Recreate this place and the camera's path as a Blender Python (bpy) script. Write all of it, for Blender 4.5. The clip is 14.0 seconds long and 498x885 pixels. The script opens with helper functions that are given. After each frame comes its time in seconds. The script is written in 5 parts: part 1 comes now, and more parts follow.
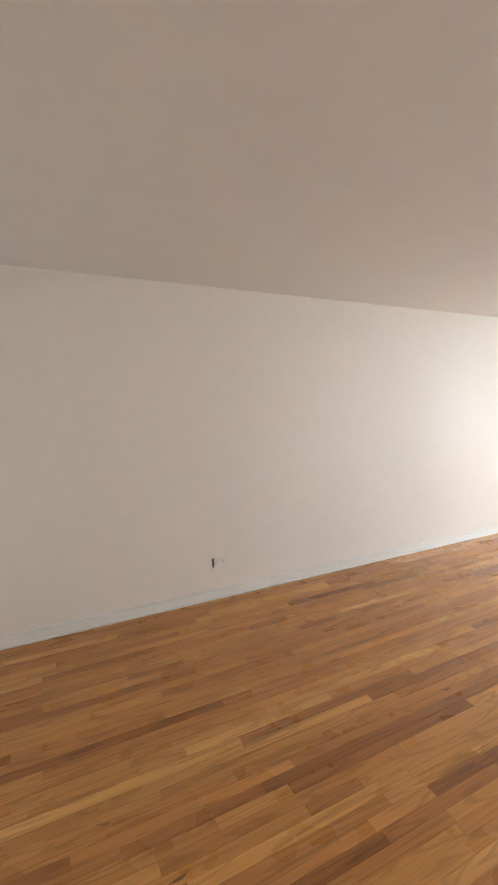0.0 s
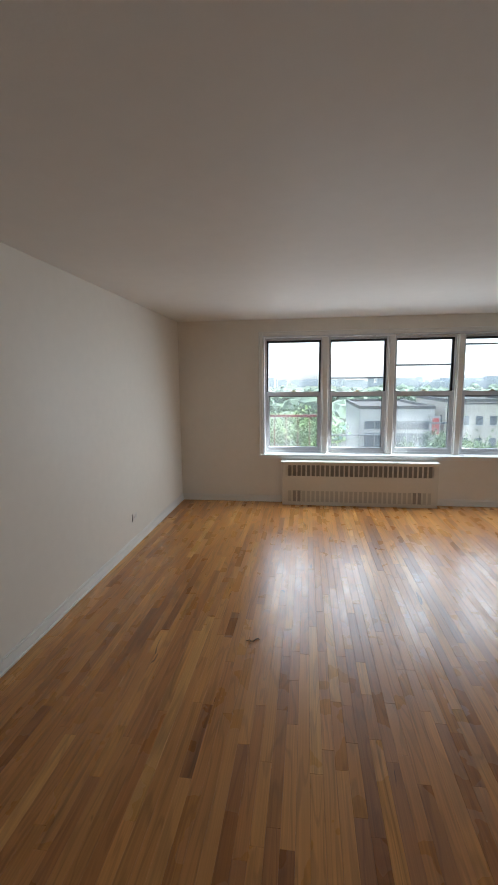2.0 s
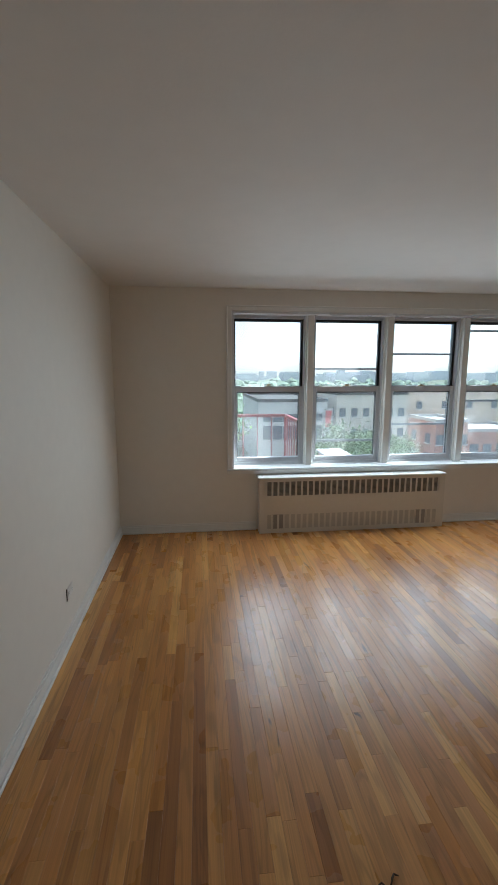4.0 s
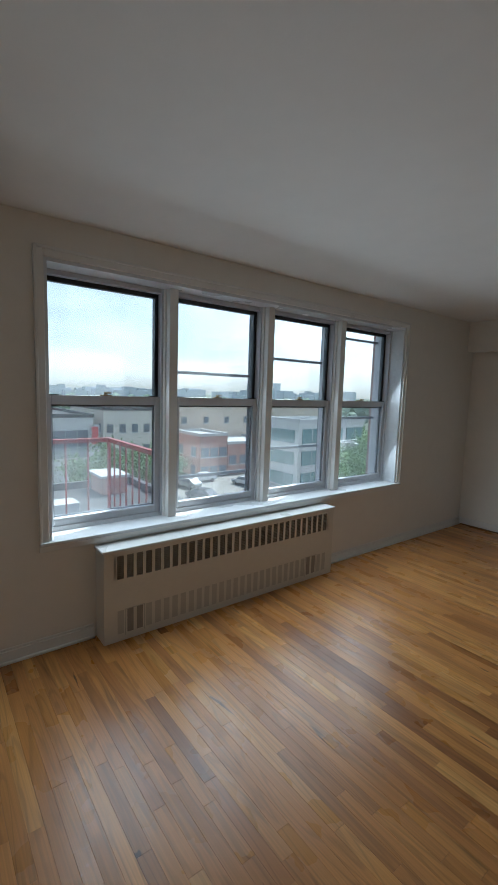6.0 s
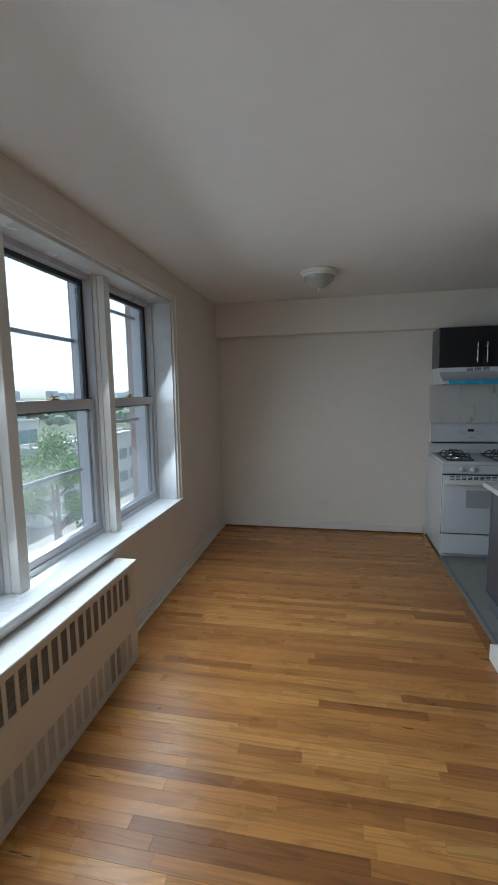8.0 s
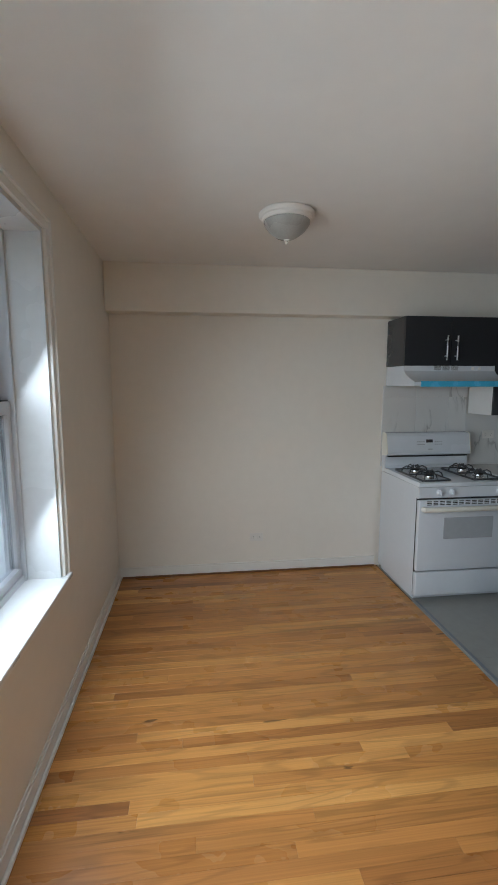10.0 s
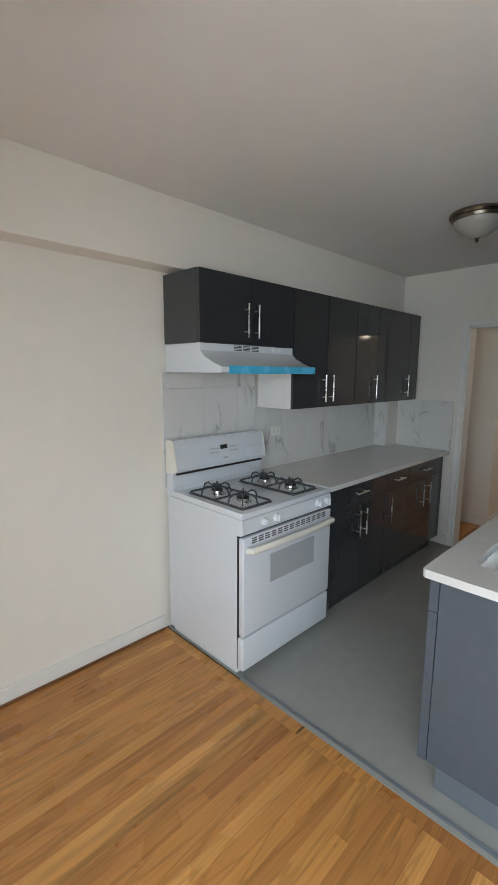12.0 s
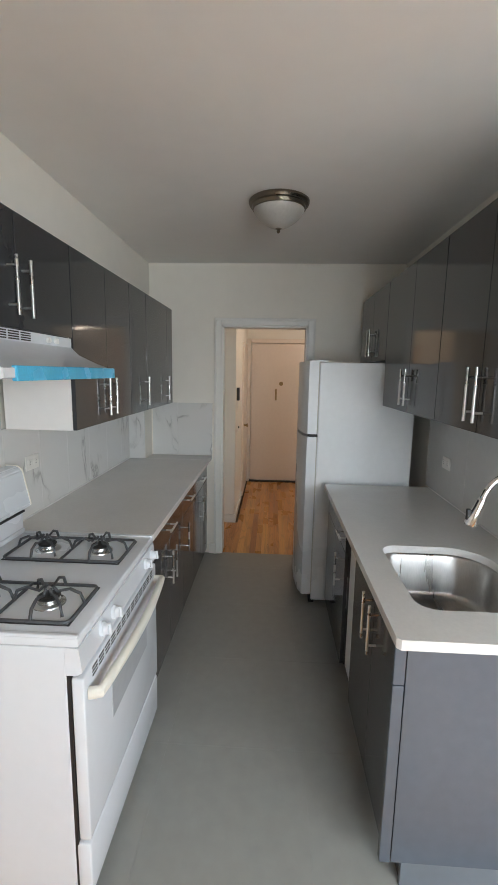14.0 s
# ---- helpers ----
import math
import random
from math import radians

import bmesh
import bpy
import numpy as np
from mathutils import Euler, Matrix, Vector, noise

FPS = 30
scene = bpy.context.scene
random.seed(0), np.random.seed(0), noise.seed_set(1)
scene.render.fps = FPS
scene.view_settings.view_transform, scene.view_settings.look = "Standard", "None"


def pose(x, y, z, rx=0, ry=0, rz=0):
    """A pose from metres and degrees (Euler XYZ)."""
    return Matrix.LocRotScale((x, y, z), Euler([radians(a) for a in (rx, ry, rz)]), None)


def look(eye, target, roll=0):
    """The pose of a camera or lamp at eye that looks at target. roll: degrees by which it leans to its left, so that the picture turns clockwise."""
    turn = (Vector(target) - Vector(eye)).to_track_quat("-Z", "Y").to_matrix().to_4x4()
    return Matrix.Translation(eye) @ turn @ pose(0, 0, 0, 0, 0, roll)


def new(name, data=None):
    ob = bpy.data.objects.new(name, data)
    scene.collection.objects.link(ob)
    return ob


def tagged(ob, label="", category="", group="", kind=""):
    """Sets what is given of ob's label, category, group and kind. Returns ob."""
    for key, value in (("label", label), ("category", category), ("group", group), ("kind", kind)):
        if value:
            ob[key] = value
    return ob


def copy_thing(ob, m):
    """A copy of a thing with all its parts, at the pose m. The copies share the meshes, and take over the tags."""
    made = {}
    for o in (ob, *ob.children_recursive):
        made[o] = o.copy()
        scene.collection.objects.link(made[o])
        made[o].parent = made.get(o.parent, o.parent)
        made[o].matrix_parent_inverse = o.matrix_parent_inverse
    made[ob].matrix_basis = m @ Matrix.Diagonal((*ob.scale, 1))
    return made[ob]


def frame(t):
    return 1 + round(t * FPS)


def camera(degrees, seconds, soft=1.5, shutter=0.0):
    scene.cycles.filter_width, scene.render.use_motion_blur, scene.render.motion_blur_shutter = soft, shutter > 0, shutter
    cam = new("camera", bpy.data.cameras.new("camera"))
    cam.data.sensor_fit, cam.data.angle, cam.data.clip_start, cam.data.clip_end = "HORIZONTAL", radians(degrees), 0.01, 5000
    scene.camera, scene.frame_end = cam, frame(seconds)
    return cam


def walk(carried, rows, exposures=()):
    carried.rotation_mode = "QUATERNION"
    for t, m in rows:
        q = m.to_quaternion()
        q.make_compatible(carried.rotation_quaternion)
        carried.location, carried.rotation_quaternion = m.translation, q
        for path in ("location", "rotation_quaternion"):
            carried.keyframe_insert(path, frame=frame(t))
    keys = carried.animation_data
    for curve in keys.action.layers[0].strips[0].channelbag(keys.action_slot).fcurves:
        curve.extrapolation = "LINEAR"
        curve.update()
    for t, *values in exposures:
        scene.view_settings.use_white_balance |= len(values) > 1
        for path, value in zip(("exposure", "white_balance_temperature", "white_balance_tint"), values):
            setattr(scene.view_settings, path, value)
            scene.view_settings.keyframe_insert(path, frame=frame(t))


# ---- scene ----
cam = camera(59.8, 14.0)
PATH = [
    (0, (-0.434, 0.001, 1.72), (0.448, 1.782, 1.495), -0.6),
    (0.5, (-0.231, 0.408, 1.717), (1.206, 1.774, 1.455), -1.0),
    (1, (0.061, 0.756, 1.705), (1.812, 1.677, 1.411), -0.6),
    (1.5, (0.434, 1.079, 1.753), (2.304, 1.716, 1.442), -0.1),
    (2, (0.731, 1.461, 1.721), (2.694, 1.721, 1.44), -0.6),
    (2.5, (1.097, 1.732, 1.699), (3.07, 1.888, 1.412), -0.5),
    (3, (1.478, 2.01, 1.737), (3.454, 2.036, 1.427), -0.1),
    (5.5, (3.581, 2.627, 1.622), (5.36, 1.75, 1.366), 1.0),
    (6, (4.084, 2.645, 1.61), (5.663, 1.438, 1.382), 1.8),
    (6.5, (4.471, 2.5, 1.581), (5.877, 1.096, 1.355), 1.4),
    (7, (4.854, 2.329, 1.6), (6.004, 0.709, 1.365), 1.4),
    (7.5, (5.247, 2.236, 1.606), (5.976, 0.389, 1.368), 0.4),
    (8, (5.48, 1.981, 1.588), (5.87, 0.033, 1.354), -1.0),
    (8.5, (5.761, 1.723, 1.573), (5.795, -0.263, 1.338), -0.6),
    (11, (6.141, -0.07, 1.662), (5.579, -1.964, 1.353), 0.5),
    (11.5, (6.092, -0.426, 1.626), (5.043, -2.103, 1.33), 0.7),
    (12, (5.954, -0.716, 1.622), (4.562, -2.117, 1.307), 0.4),
    (12.5, (5.799, -1.013, 1.635), (4.196, -2.166, 1.319), 1.0),
    (13, (5.79, -1.33, 1.652), (3.958, -2.065, 1.33), 0.7),
    (13.5, (5.695, -1.538, 1.642), (3.767, -1.962, 1.318), 0.7),
    (14, (5.576, -1.7, 1.653), (3.604, -1.802, 1.335), 1.0),
]
EXPOSURES = [(0, 4.0, 5750, 4), (0.6, 3.7, 5750, 4), (1.0, 3.1, 5750, 4), (1.5, 2.6, 5750, 4), (2, 2.3, 5700, 2), (3, 2.05, 5650, 0), (5.5, 1.6, 5300, -2), (7, 1.15, 5300, -2), (8, 1.65, 5450, 0), (8.6, 1.9, 5550, 1),
             (11, 2.7, 5700, 1), (12.5, 3.2, 5850, 2), (14, 3.6, 6050, 4)]
walk(cam, [(t, look(eye, target, roll)) for t, eye, target, roll in PATH], EXPOSURES)

# ---- light ----
DAYLIGHT_FALL = 0.58            # how far the window light, most of it from the sky, leans towards the floor
world = bpy.data.worlds.new("sky")
scene.world = world
world.use_nodes = True
SUN_TO = Vector((0.18, -0.52, 0.83)).normalized()
sky = world.node_tree.nodes.new("ShaderNodeTexSky")
sky.sky_type, sky.sun_disc = "NISHITA", False
sky.sun_elevation = math.asin(SUN_TO.z)
sky.sun_rotation = math.atan2(SUN_TO.x, SUN_TO.y)
sky.air_density, sky.dust_density, sky.ozone_density = 1.0, 1.5, 1.0
# thin bright cloud: the sky's blue is washed out, and drifts a little in brightness
wn, wl = world.node_tree.nodes, world.node_tree.links
pale, clouds, level, cover = wn.new("ShaderNodeHueSaturation"), wn.new("ShaderNodeTexNoise"), wn.new("ShaderNodeMapRange"), wn.new("ShaderNodeTexCoord")
stretch = wn.new("ShaderNodeMapping")
stretch.inputs["Scale"].default_value = (1.0, 1.0, 3.5)
clouds.inputs["Scale"].default_value, clouds.inputs["Detail"].default_value = 2.6, 5
level.inputs[1].default_value, level.inputs[2].default_value, level.inputs[3].default_value, level.inputs[4].default_value = 0.35, 0.65, 0.72, 1.12
pale.inputs["Saturation"].default_value = 0.42
wl.new(cover.outputs["Generated"], stretch.inputs[0])
wl.new(stretch.outputs[0], clouds.inputs["Vector"])
wl.new(clouds.outputs[0], level.inputs[0])
wl.new(level.outputs[0], pale.inputs["Value"])
wl.new(sky.outputs[0], pale.inputs["Color"])
wl.new(pale.outputs[0], wn["Background"].inputs[0])
world.node_tree.nodes["Background"].inputs[1].default_value = 0.12

sun = new("sun", bpy.data.lights.new("sun", "SUN"))
sun.data.energy, sun.data.angle, sun.data.color = 3.2, radians(0.6), (1.0, 0.95, 0.86)
sun.matrix_world = look((0, 0, 30), Vector((0, 0, 30)) - SUN_TO)


# daylight of the bright upper sky, an upper and a lower lamp in each of the four window openings
for y in (1.645, 0.757, -0.131, -1.019):
    for z in (1.16, 1.84):
        daylight = new("window_daylight", bpy.data.lights.new("window_daylight", "AREA"))
        daylight.data.shape, daylight.data.size, daylight.data.size_y = "RECTANGLE", 0.70, 0.58
        daylight.data.energy, daylight.data.color, daylight.data.spread = 1.25, (0.985, 0.985, 1.0), radians(164)
        daylight.matrix_world = look((6.80, y, z), (5.80, y, z - DAYLIGHT_FALL))


# ---- materials ----
def material(name, base, rough=0.5, metal=0.0, vary=0.06, scale=6.0, bump=0.0, bump_scale=60.0, stretch=(1, 1, 1), rough_vary=0.08, coat=0.0):
    """Principled surface with two scales of colour variation, uneven gloss and fine relief."""
    m = bpy.data.materials.new(name)
    m.use_nodes = True
    n, k = m.node_tree.nodes, m.node_tree.links
    p = n["Principled BSDF"]
    p.inputs["Metallic"].default_value = metal
    p.inputs["Coat Weight"].default_value = coat
    p.inputs["Coat Roughness"].default_value = 0.08
    co = n.new("ShaderNodeTexCoord")
    mp = n.new("ShaderNodeMapping")
    mp.inputs["Scale"].default_value = stretch
    k.new(co.outputs["Object"], mp.inputs[0])
    big, small = n.new("ShaderNodeTexNoise"), n.new("ShaderNodeTexNoise")
    big.inputs["Scale"].default_value, small.inputs["Scale"].default_value = scale * 0.25, scale * 4
    big.inputs["Detail"].default_value, small.inputs["Detail"].default_value = 4, 6
    for t in (big, small):
        k.new(mp.outputs[0], t.inputs["Vector"])
    add = n.new("ShaderNodeMath")
    k.new(big.outputs[0], add.inputs[0])
    k.new(small.outputs[0], add.inputs[1])
    ramp = n.new("ShaderNodeMapRange")
    ramp.inputs["From Min"].default_value, ramp.inputs["From Max"].default_value = 0.6, 1.4
    ramp.inputs["To Min"].default_value, ramp.inputs["To Max"].default_value = 1 - vary, 1 + vary
    k.new(add.outputs[0], ramp.inputs[0])
    mul = n.new("ShaderNodeMix")
    mul.data_type, mul.blend_type = "RGBA", "MULTIPLY"
    mul.inputs[0].default_value = 1
    mul.inputs[6].default_value = (*base, 1)
    k.new(ramp.outputs[0], mul.inputs[7])
    k.new(mul.outputs[2], p.inputs["Base Color"])
    rr = n.new("ShaderNodeMapRange")
    rr.inputs["From Min"].default_value, rr.inputs["From Max"].default_value = 0.3, 0.7
    rr.inputs["To Min"].default_value, rr.inputs["To Max"].default_value = max(0.02, rough - rough_vary), min(1, rough + rough_vary)
    k.new(big.outputs[0], rr.inputs[0])
    k.new(rr.outputs[0], p.inputs["Roughness"])
    if bump:
        bn, bt = n.new("ShaderNodeBump"), n.new("ShaderNodeTexNoise")
        bt.inputs["Scale"].default_value, bt.inputs["Detail"].default_value = bump_scale, 5
        k.new(mp.outputs[0], bt.inputs["Vector"])
        bn.inputs["Strength"].default_value, bn.inputs["Distance"].default_value = bump, 0.004
        k.new(bt.outputs[0], bn.inputs["Height"])
        k.new(bn.outputs[0], p.inputs["Normal"])
    return m


def wood_floor(name, island):
    """Varnished oak strip: each strip its own tone, with grain and pores along its length and a few dark knots."""
    m = bpy.data.materials.new(name)
    m.use_nodes = True
    n, k = m.node_tree.nodes, m.node_tree.links
    p = n["Principled BSDF"]
    rnd = n.new("ShaderNodeNewGeometry").outputs["Random Per Island"] if island else n.new("ShaderNodeObjectInfo").outputs["Random"]
    geo = n.new("ShaderNodeNewGeometry")
    tone = n.new("ShaderNodeValToRGB")
    e = tone.color_ramp.elements
    e[0].position, e[0].color = 0.0, (0.255, 0.103, 0.029, 1)
    e[1].position, e[1].color = 1.0, (0.604, 0.324, 0.099, 1)
    for at, c in ((0.06, (0.335, 0.139, 0.037)), (0.22, (0.415, 0.182, 0.049)), (0.62, (0.472, 0.217, 0.057)), (0.88, (0.530, 0.260, 0.073))):
        el = tone.color_ramp.elements.new(at)
        el.color = (*c, 1)
    k.new(rnd, tone.inputs[0])
    off = n.new("ShaderNodeMath")
    off.operation = "MULTIPLY"
    off.inputs[1].default_value = 37.0
    k.new(rnd, off.inputs[0])
    shift = n.new("ShaderNodeCombineXYZ")
    k.new(off.outputs[0], shift.inputs[0])
    k.new(off.outputs[0], shift.inputs[2])
    pos = n.new("ShaderNodeVectorMath")
    k.new(geo.outputs["Position"], pos.inputs[0])
    k.new(shift.outputs[0], pos.inputs[1])

    def tex(scale, stretch, detail, distort=0.0):
        mp, t = n.new("ShaderNodeMapping"), n.new("ShaderNodeTexNoise")
        mp.inputs["Scale"].default_value = stretch
        k.new(pos.outputs[0], mp.inputs[0])
        k.new(mp.outputs[0], t.inputs["Vector"])
        t.inputs["Scale"].default_value, t.inputs["Detail"].default_value, t.inputs["Distortion"].default_value = scale, detail, distort
        return t.outputs[0]

    def ranged(v, a, b, c, d):
        r = n.new("ShaderNodeMapRange")
        for i, x in enumerate((a, b, c, d)):
            r.inputs[i + 1].default_value = x
        k.new(v, r.inputs[0])
        return r.outputs[0]

    def times(colour, v):
        x = n.new("ShaderNodeMix")
        x.data_type, x.blend_type = "RGBA", "MULTIPLY"
        x.inputs[0].default_value = 1
        k.new(colour, x.inputs[6])
        k.new(v, x.inputs[7])
        return x.outputs[2]

    figure = tex(6.0, (0.17, 1.6, 1), 2, 0.5)
    wave = n.new("ShaderNodeMath")
    wave.operation = "SINE"
    w2 = n.new("ShaderNodeMath")
    w2.operation = "MULTIPLY"
    w2.inputs[1].default_value = 42.0
    k.new(figure, w2.inputs[0])
    k.new(w2.outputs[0], wave.inputs[0])
    c = times(tone.outputs[0], ranged(wave.outputs[0], 0.35, 1, 1.05, 0.82))
    c = times(c, ranged(tex(40, (0.03, 4, 1), 6), 0.35, 0.7, 1.08, 0.84))
    c = times(c, ranged(tex(1.3, (0.6, 1.6, 1), 3), 0.3, 0.7, 0.86, 1.12))
    c = times(c, ranged(tex(7.0, (0.35, 2.4, 1), 3, 0.8), 0.255, 0.285, 0.26, 1.0))
    c = times(c, ranged(tex(5.0, (0.16, 3.4, 1), 4, 0.5), 0.28, 0.38, 0.66, 1.0))
    k.new(c, p.inputs["Base Color"])
    k.new(ranged(tex(2.2, (1, 1, 1), 4), 0.3, 0.7, 0.23, 0.38), p.inputs["Roughness"])
    p.inputs["IOR"].default_value = 1.5
    p.inputs["Specular IOR Level"].default_value = 0.5
    b = n.new("ShaderNodeBump")
    b.inputs["Strength"].default_value, b.inputs["Distance"].default_value = 0.12, 0.002
    k.new(tex(14, (0.25, 2.0, 1), 4), b.inputs["Height"])
    k.new(b.outputs[0], p.inputs["Normal"])
    return m


def marble_mat(name):
    """White glazed tile with soft grey veins that differ from tile to tile."""
    m = bpy.data.materials.new(name)
    m.use_nodes = True
    n, k = m.node_tree.nodes, m.node_tree.links
    p = n["Principled BSDF"]
    p.inputs["Roughness"].default_value = 0.16
    info, geo = n.new("ShaderNodeObjectInfo"), n.new("ShaderNodeNewGeometry")
    mulr = n.new("ShaderNodeMath")
    mulr.operation = "MULTIPLY"
    mulr.inputs[1].default_value = 53.0
    k.new(info.outputs["Random"], mulr.inputs[0])
    add = n.new("ShaderNodeVectorMath")
    k.new(geo.outputs["Position"], add.inputs[0])
    k.new(mulr.outputs[0], add.inputs[1])
    mp = n.new("ShaderNodeMapping")
    mp.inputs["Rotation"].default_value = (0.5, 0.9, 0.4)
    mp.inputs["Scale"].default_value = (1, 1, 0.5)
    k.new(add.outputs[0], mp.inputs[0])
    vein = n.new("ShaderNodeTexNoise")
    vein.inputs["Scale"].default_value, vein.inputs["Detail"].default_value, vein.inputs["Distortion"].default_value = 2.6, 6, 1.4
    k.new(mp.outputs[0], vein.inputs["Vector"])
    ramp = n.new("ShaderNodeValToRGB")
    e = ramp.color_ramp.elements
    e[0].position, e[0].color = 0.30, (0.66, 0.655, 0.64, 1)
    e[1].position, e[1].color = 0.75, (0.69, 0.685, 0.67, 1)
    for at, v in ((0.455, 0.66), (0.475, 0.36), (0.49, 0.60), (0.53, 0.68)):
        el = ramp.color_ramp.elements.new(at)
        el.color = (v, v * 0.995, v * 0.97, 1)
    k.new(vein.outputs[0], ramp.inputs[0])
    mask = n.new("ShaderNodeTexNoise")
    mask.inputs["Scale"].default_value = 3.0
    k.new(add.outputs[0], mask.inputs["Vector"])
    mr = n.new("ShaderNodeMapRange")
    mr.inputs[1].default_value, mr.inputs[2].default_value = 0.48, 0.6
    k.new(mask.outputs[0], mr.inputs[0])
    mix = n.new("ShaderNodeMix")
    mix.data_type = "RGBA"
    mix.inputs[6].default_value = (0.68, 0.675, 0.66, 1)
    k.new(mr.outputs[0], mix.inputs[0])
    k.new(ramp.outputs[0], mix.inputs[7])
    k.new(mix.outputs[2], p.inputs["Base Color"])
    return m


def glass_mat(name, rough=0.0, dust_veil=0.0):
    m = bpy.data.materials.new(name)
    m.use_nodes = True
    n, k = m.node_tree.nodes, m.node_tree.links
    p = n["Principled BSDF"]
    p.inputs["Transmission Weight"].default_value = 1
    p.inputs["Roughness"].default_value = rough
    p.inputs["IOR"].default_value = 1.45
    if dust_veil:
        # translucent layer for dusty glass, also imitating glare haze over the view
        d, mix, t, r = n.new("ShaderNodeBsdfTranslucent"), n.new("ShaderNodeMixShader"), n.new("ShaderNodeTexNoise"), n.new("ShaderNodeMapRange")
        t.inputs["Scale"].default_value, t.inputs["Detail"].default_value = 2.5, 5
        r.inputs[1].default_value, r.inputs[2].default_value, r.inputs[3].default_value, r.inputs[4].default_value = 0.3, 0.75, dust_veil * 0.4, dust_veil * 1.6
        d.inputs[0].default_value = (0.8, 0.82, 0.85, 1)
        k.new(t.outputs[0], r.inputs[0])
        k.new(r.outputs[0], mix.inputs[0])
        k.new(p.outputs[0], mix.inputs[1])
        k.new(d.outputs[0], mix.inputs[2])
        k.new(mix.outputs[0], n["Material Output"].inputs[0])
    return m


WALL = material("wall_paint", (0.80, 0.765, 0.695), 0.6, vary=0.025, scale=3, bump=0.10, bump_scale=90)
CEIL = material("ceiling_paint", (0.81, 0.80, 0.775), 0.75, vary=0.025, scale=2, bump=0.12, bump_scale=70)
TRIM = material("white_gloss_trim", (0.79, 0.78, 0.745), 0.35, vary=0.03, bump=0.06, bump_scale=40)
HALLP = material("hall_door_paint", (0.74, 0.65, 0.57), 0.45, vary=0.03, bump=0.05)
SILLP = material("white_sill_paint", (0.70, 0.715, 0.73), 0.3, vary=0.04, bump=0.08, bump_scale=30)
VINYL = material("grey_vinyl_sash", (0.58, 0.59, 0.62), 0.35, vary=0.05)
BLACKF = material("black_track", (0.022, 0.024, 0.03), 0.4, vary=0.15)
STORM = material("grey_aluminium", (0.22, 0.24, 0.27), 0.4, metal=0.4, vary=0.1)
OAK = wood_floor("oak_strip", False)
OAKJ = wood_floor("oak_strip_joined", True)
SHOE = material("stained_shoe", (0.17, 0.075, 0.03), 0.4, vary=0.2, stretch=(0.2, 3, 3))
SUB = material("dark_joint", (0.035, 0.018, 0.008), 0.8)
RAD = material("cream_enamel", (0.70, 0.67, 0.60), 0.4, vary=0.03, bump=0.04)
RADTOP = material("cream_enamel_top", (0.72, 0.72, 0.70), 0.3, vary=0.05, bump=0.04)
# near-black that stands for the shade inside slots and grilles
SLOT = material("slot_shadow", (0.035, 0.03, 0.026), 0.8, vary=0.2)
# the cover's cream, darkened for the shade the louvres sit in
LOUV = material("louvre_enamel_shaded", (0.30, 0.28, 0.25), 0.5, vary=0.1)
DULL = material("cream_pressed", (0.52, 0.50, 0.45), 0.55, vary=0.05)
CAB = material("charcoal_gloss", (0.034, 0.036, 0.040), 0.10, vary=0.06, rough_vary=0.03, coat=0.1)
CABE = material("charcoal_edge", (0.045, 0.047, 0.05), 0.25, vary=0.08)
PANEL = material("slate_gloss_panel", (0.080, 0.096, 0.118), 0.2, vary=0.08, rough_vary=0.05)
PLINTH = material("grey_plinth", (0.12, 0.135, 0.155), 0.3, vary=0.08)
MELA = material("white_melamine", (0.75, 0.74, 0.72), 0.4, vary=0.02)
STEEL = material("brushed_steel", (0.62, 0.62, 0.61), 0.28, metal=1, vary=0.08, stretch=(1, 1, 6))
SINKM = material("sink_steel", (0.46, 0.45, 0.435), 0.32, metal=1, vary=0.12, scale=10, stretch=(1, 8, 1))
CHROME = material("chrome", (0.80, 0.80, 0.80), 0.08, metal=1, vary=0.02)
QUARTZ = material("pale_quartz", (0.64, 0.63, 0.61), 0.24, vary=0.05, scale=20, rough_vary=0.02)
ENAMEL = material("white_enamel", (0.67, 0.70, 0.74), 0.22, vary=0.02, coat=0.2)
CREAM = material("yellowed_plastic", (0.76, 0.74, 0.66), 0.35, vary=0.05)
FRIDGE = material("fridge_enamel", (0.76, 0.78, 0.80), 0.3, vary=0.03, bump=0.10, bump_scale=260)
IRON = material("grey_cast_iron", (0.075, 0.078, 0.085), 0.45, metal=0.2, vary=0.2, bump=0.2, bump_scale=150)
BLACK = material("matte_black", (0.015, 0.015, 0.016), 0.5)
OVENG = material("oven_window_grey", (0.42, 0.44, 0.46), 0.12, vary=0.06)
BLUEF = material("blue_film", (0.10, 0.46, 0.72), 0.25, vary=0.12, scale=30, bump=0.2, bump_scale=30)
GREYT = material("grey_floor_tile", (0.28, 0.28, 0.263), 0.38, vary=0.08, scale=4, bump=0.06, bump_scale=40, rough_vary=0.12)
GROUT = material("grey_grout", (0.29, 0.29, 0.275), 0.7)
MARBLE = marble_mat("veined_white_tile")
PLAINT = material("plain_pale_tile", (0.62, 0.62, 0.605), 0.22, vary=0.04, scale=5)
GROUTW = material("white_grout", (0.60, 0.60, 0.58), 0.8)
BRONZE = material("brushed_nickel_bronze", (0.20, 0.17, 0.13), 0.28, metal=1, vary=0.1)
FROST = material("frosted_lamp_glass", (0.42, 0.41, 0.38), 0.35, vary=0.08, scale=20)
FROSTG = material("grey_lamp_glass", (0.40, 0.40, 0.38), 0.28, vary=0.10, scale=20)
PLATE = material("outlet_plastic", (0.76, 0.74, 0.70), 0.35, vary=0.02)
GLASS = glass_mat("window_glass", 0.0, 0.13)
BRASS = material("aged_brass", (0.34, 0.25, 0.13), 0.35, metal=1)


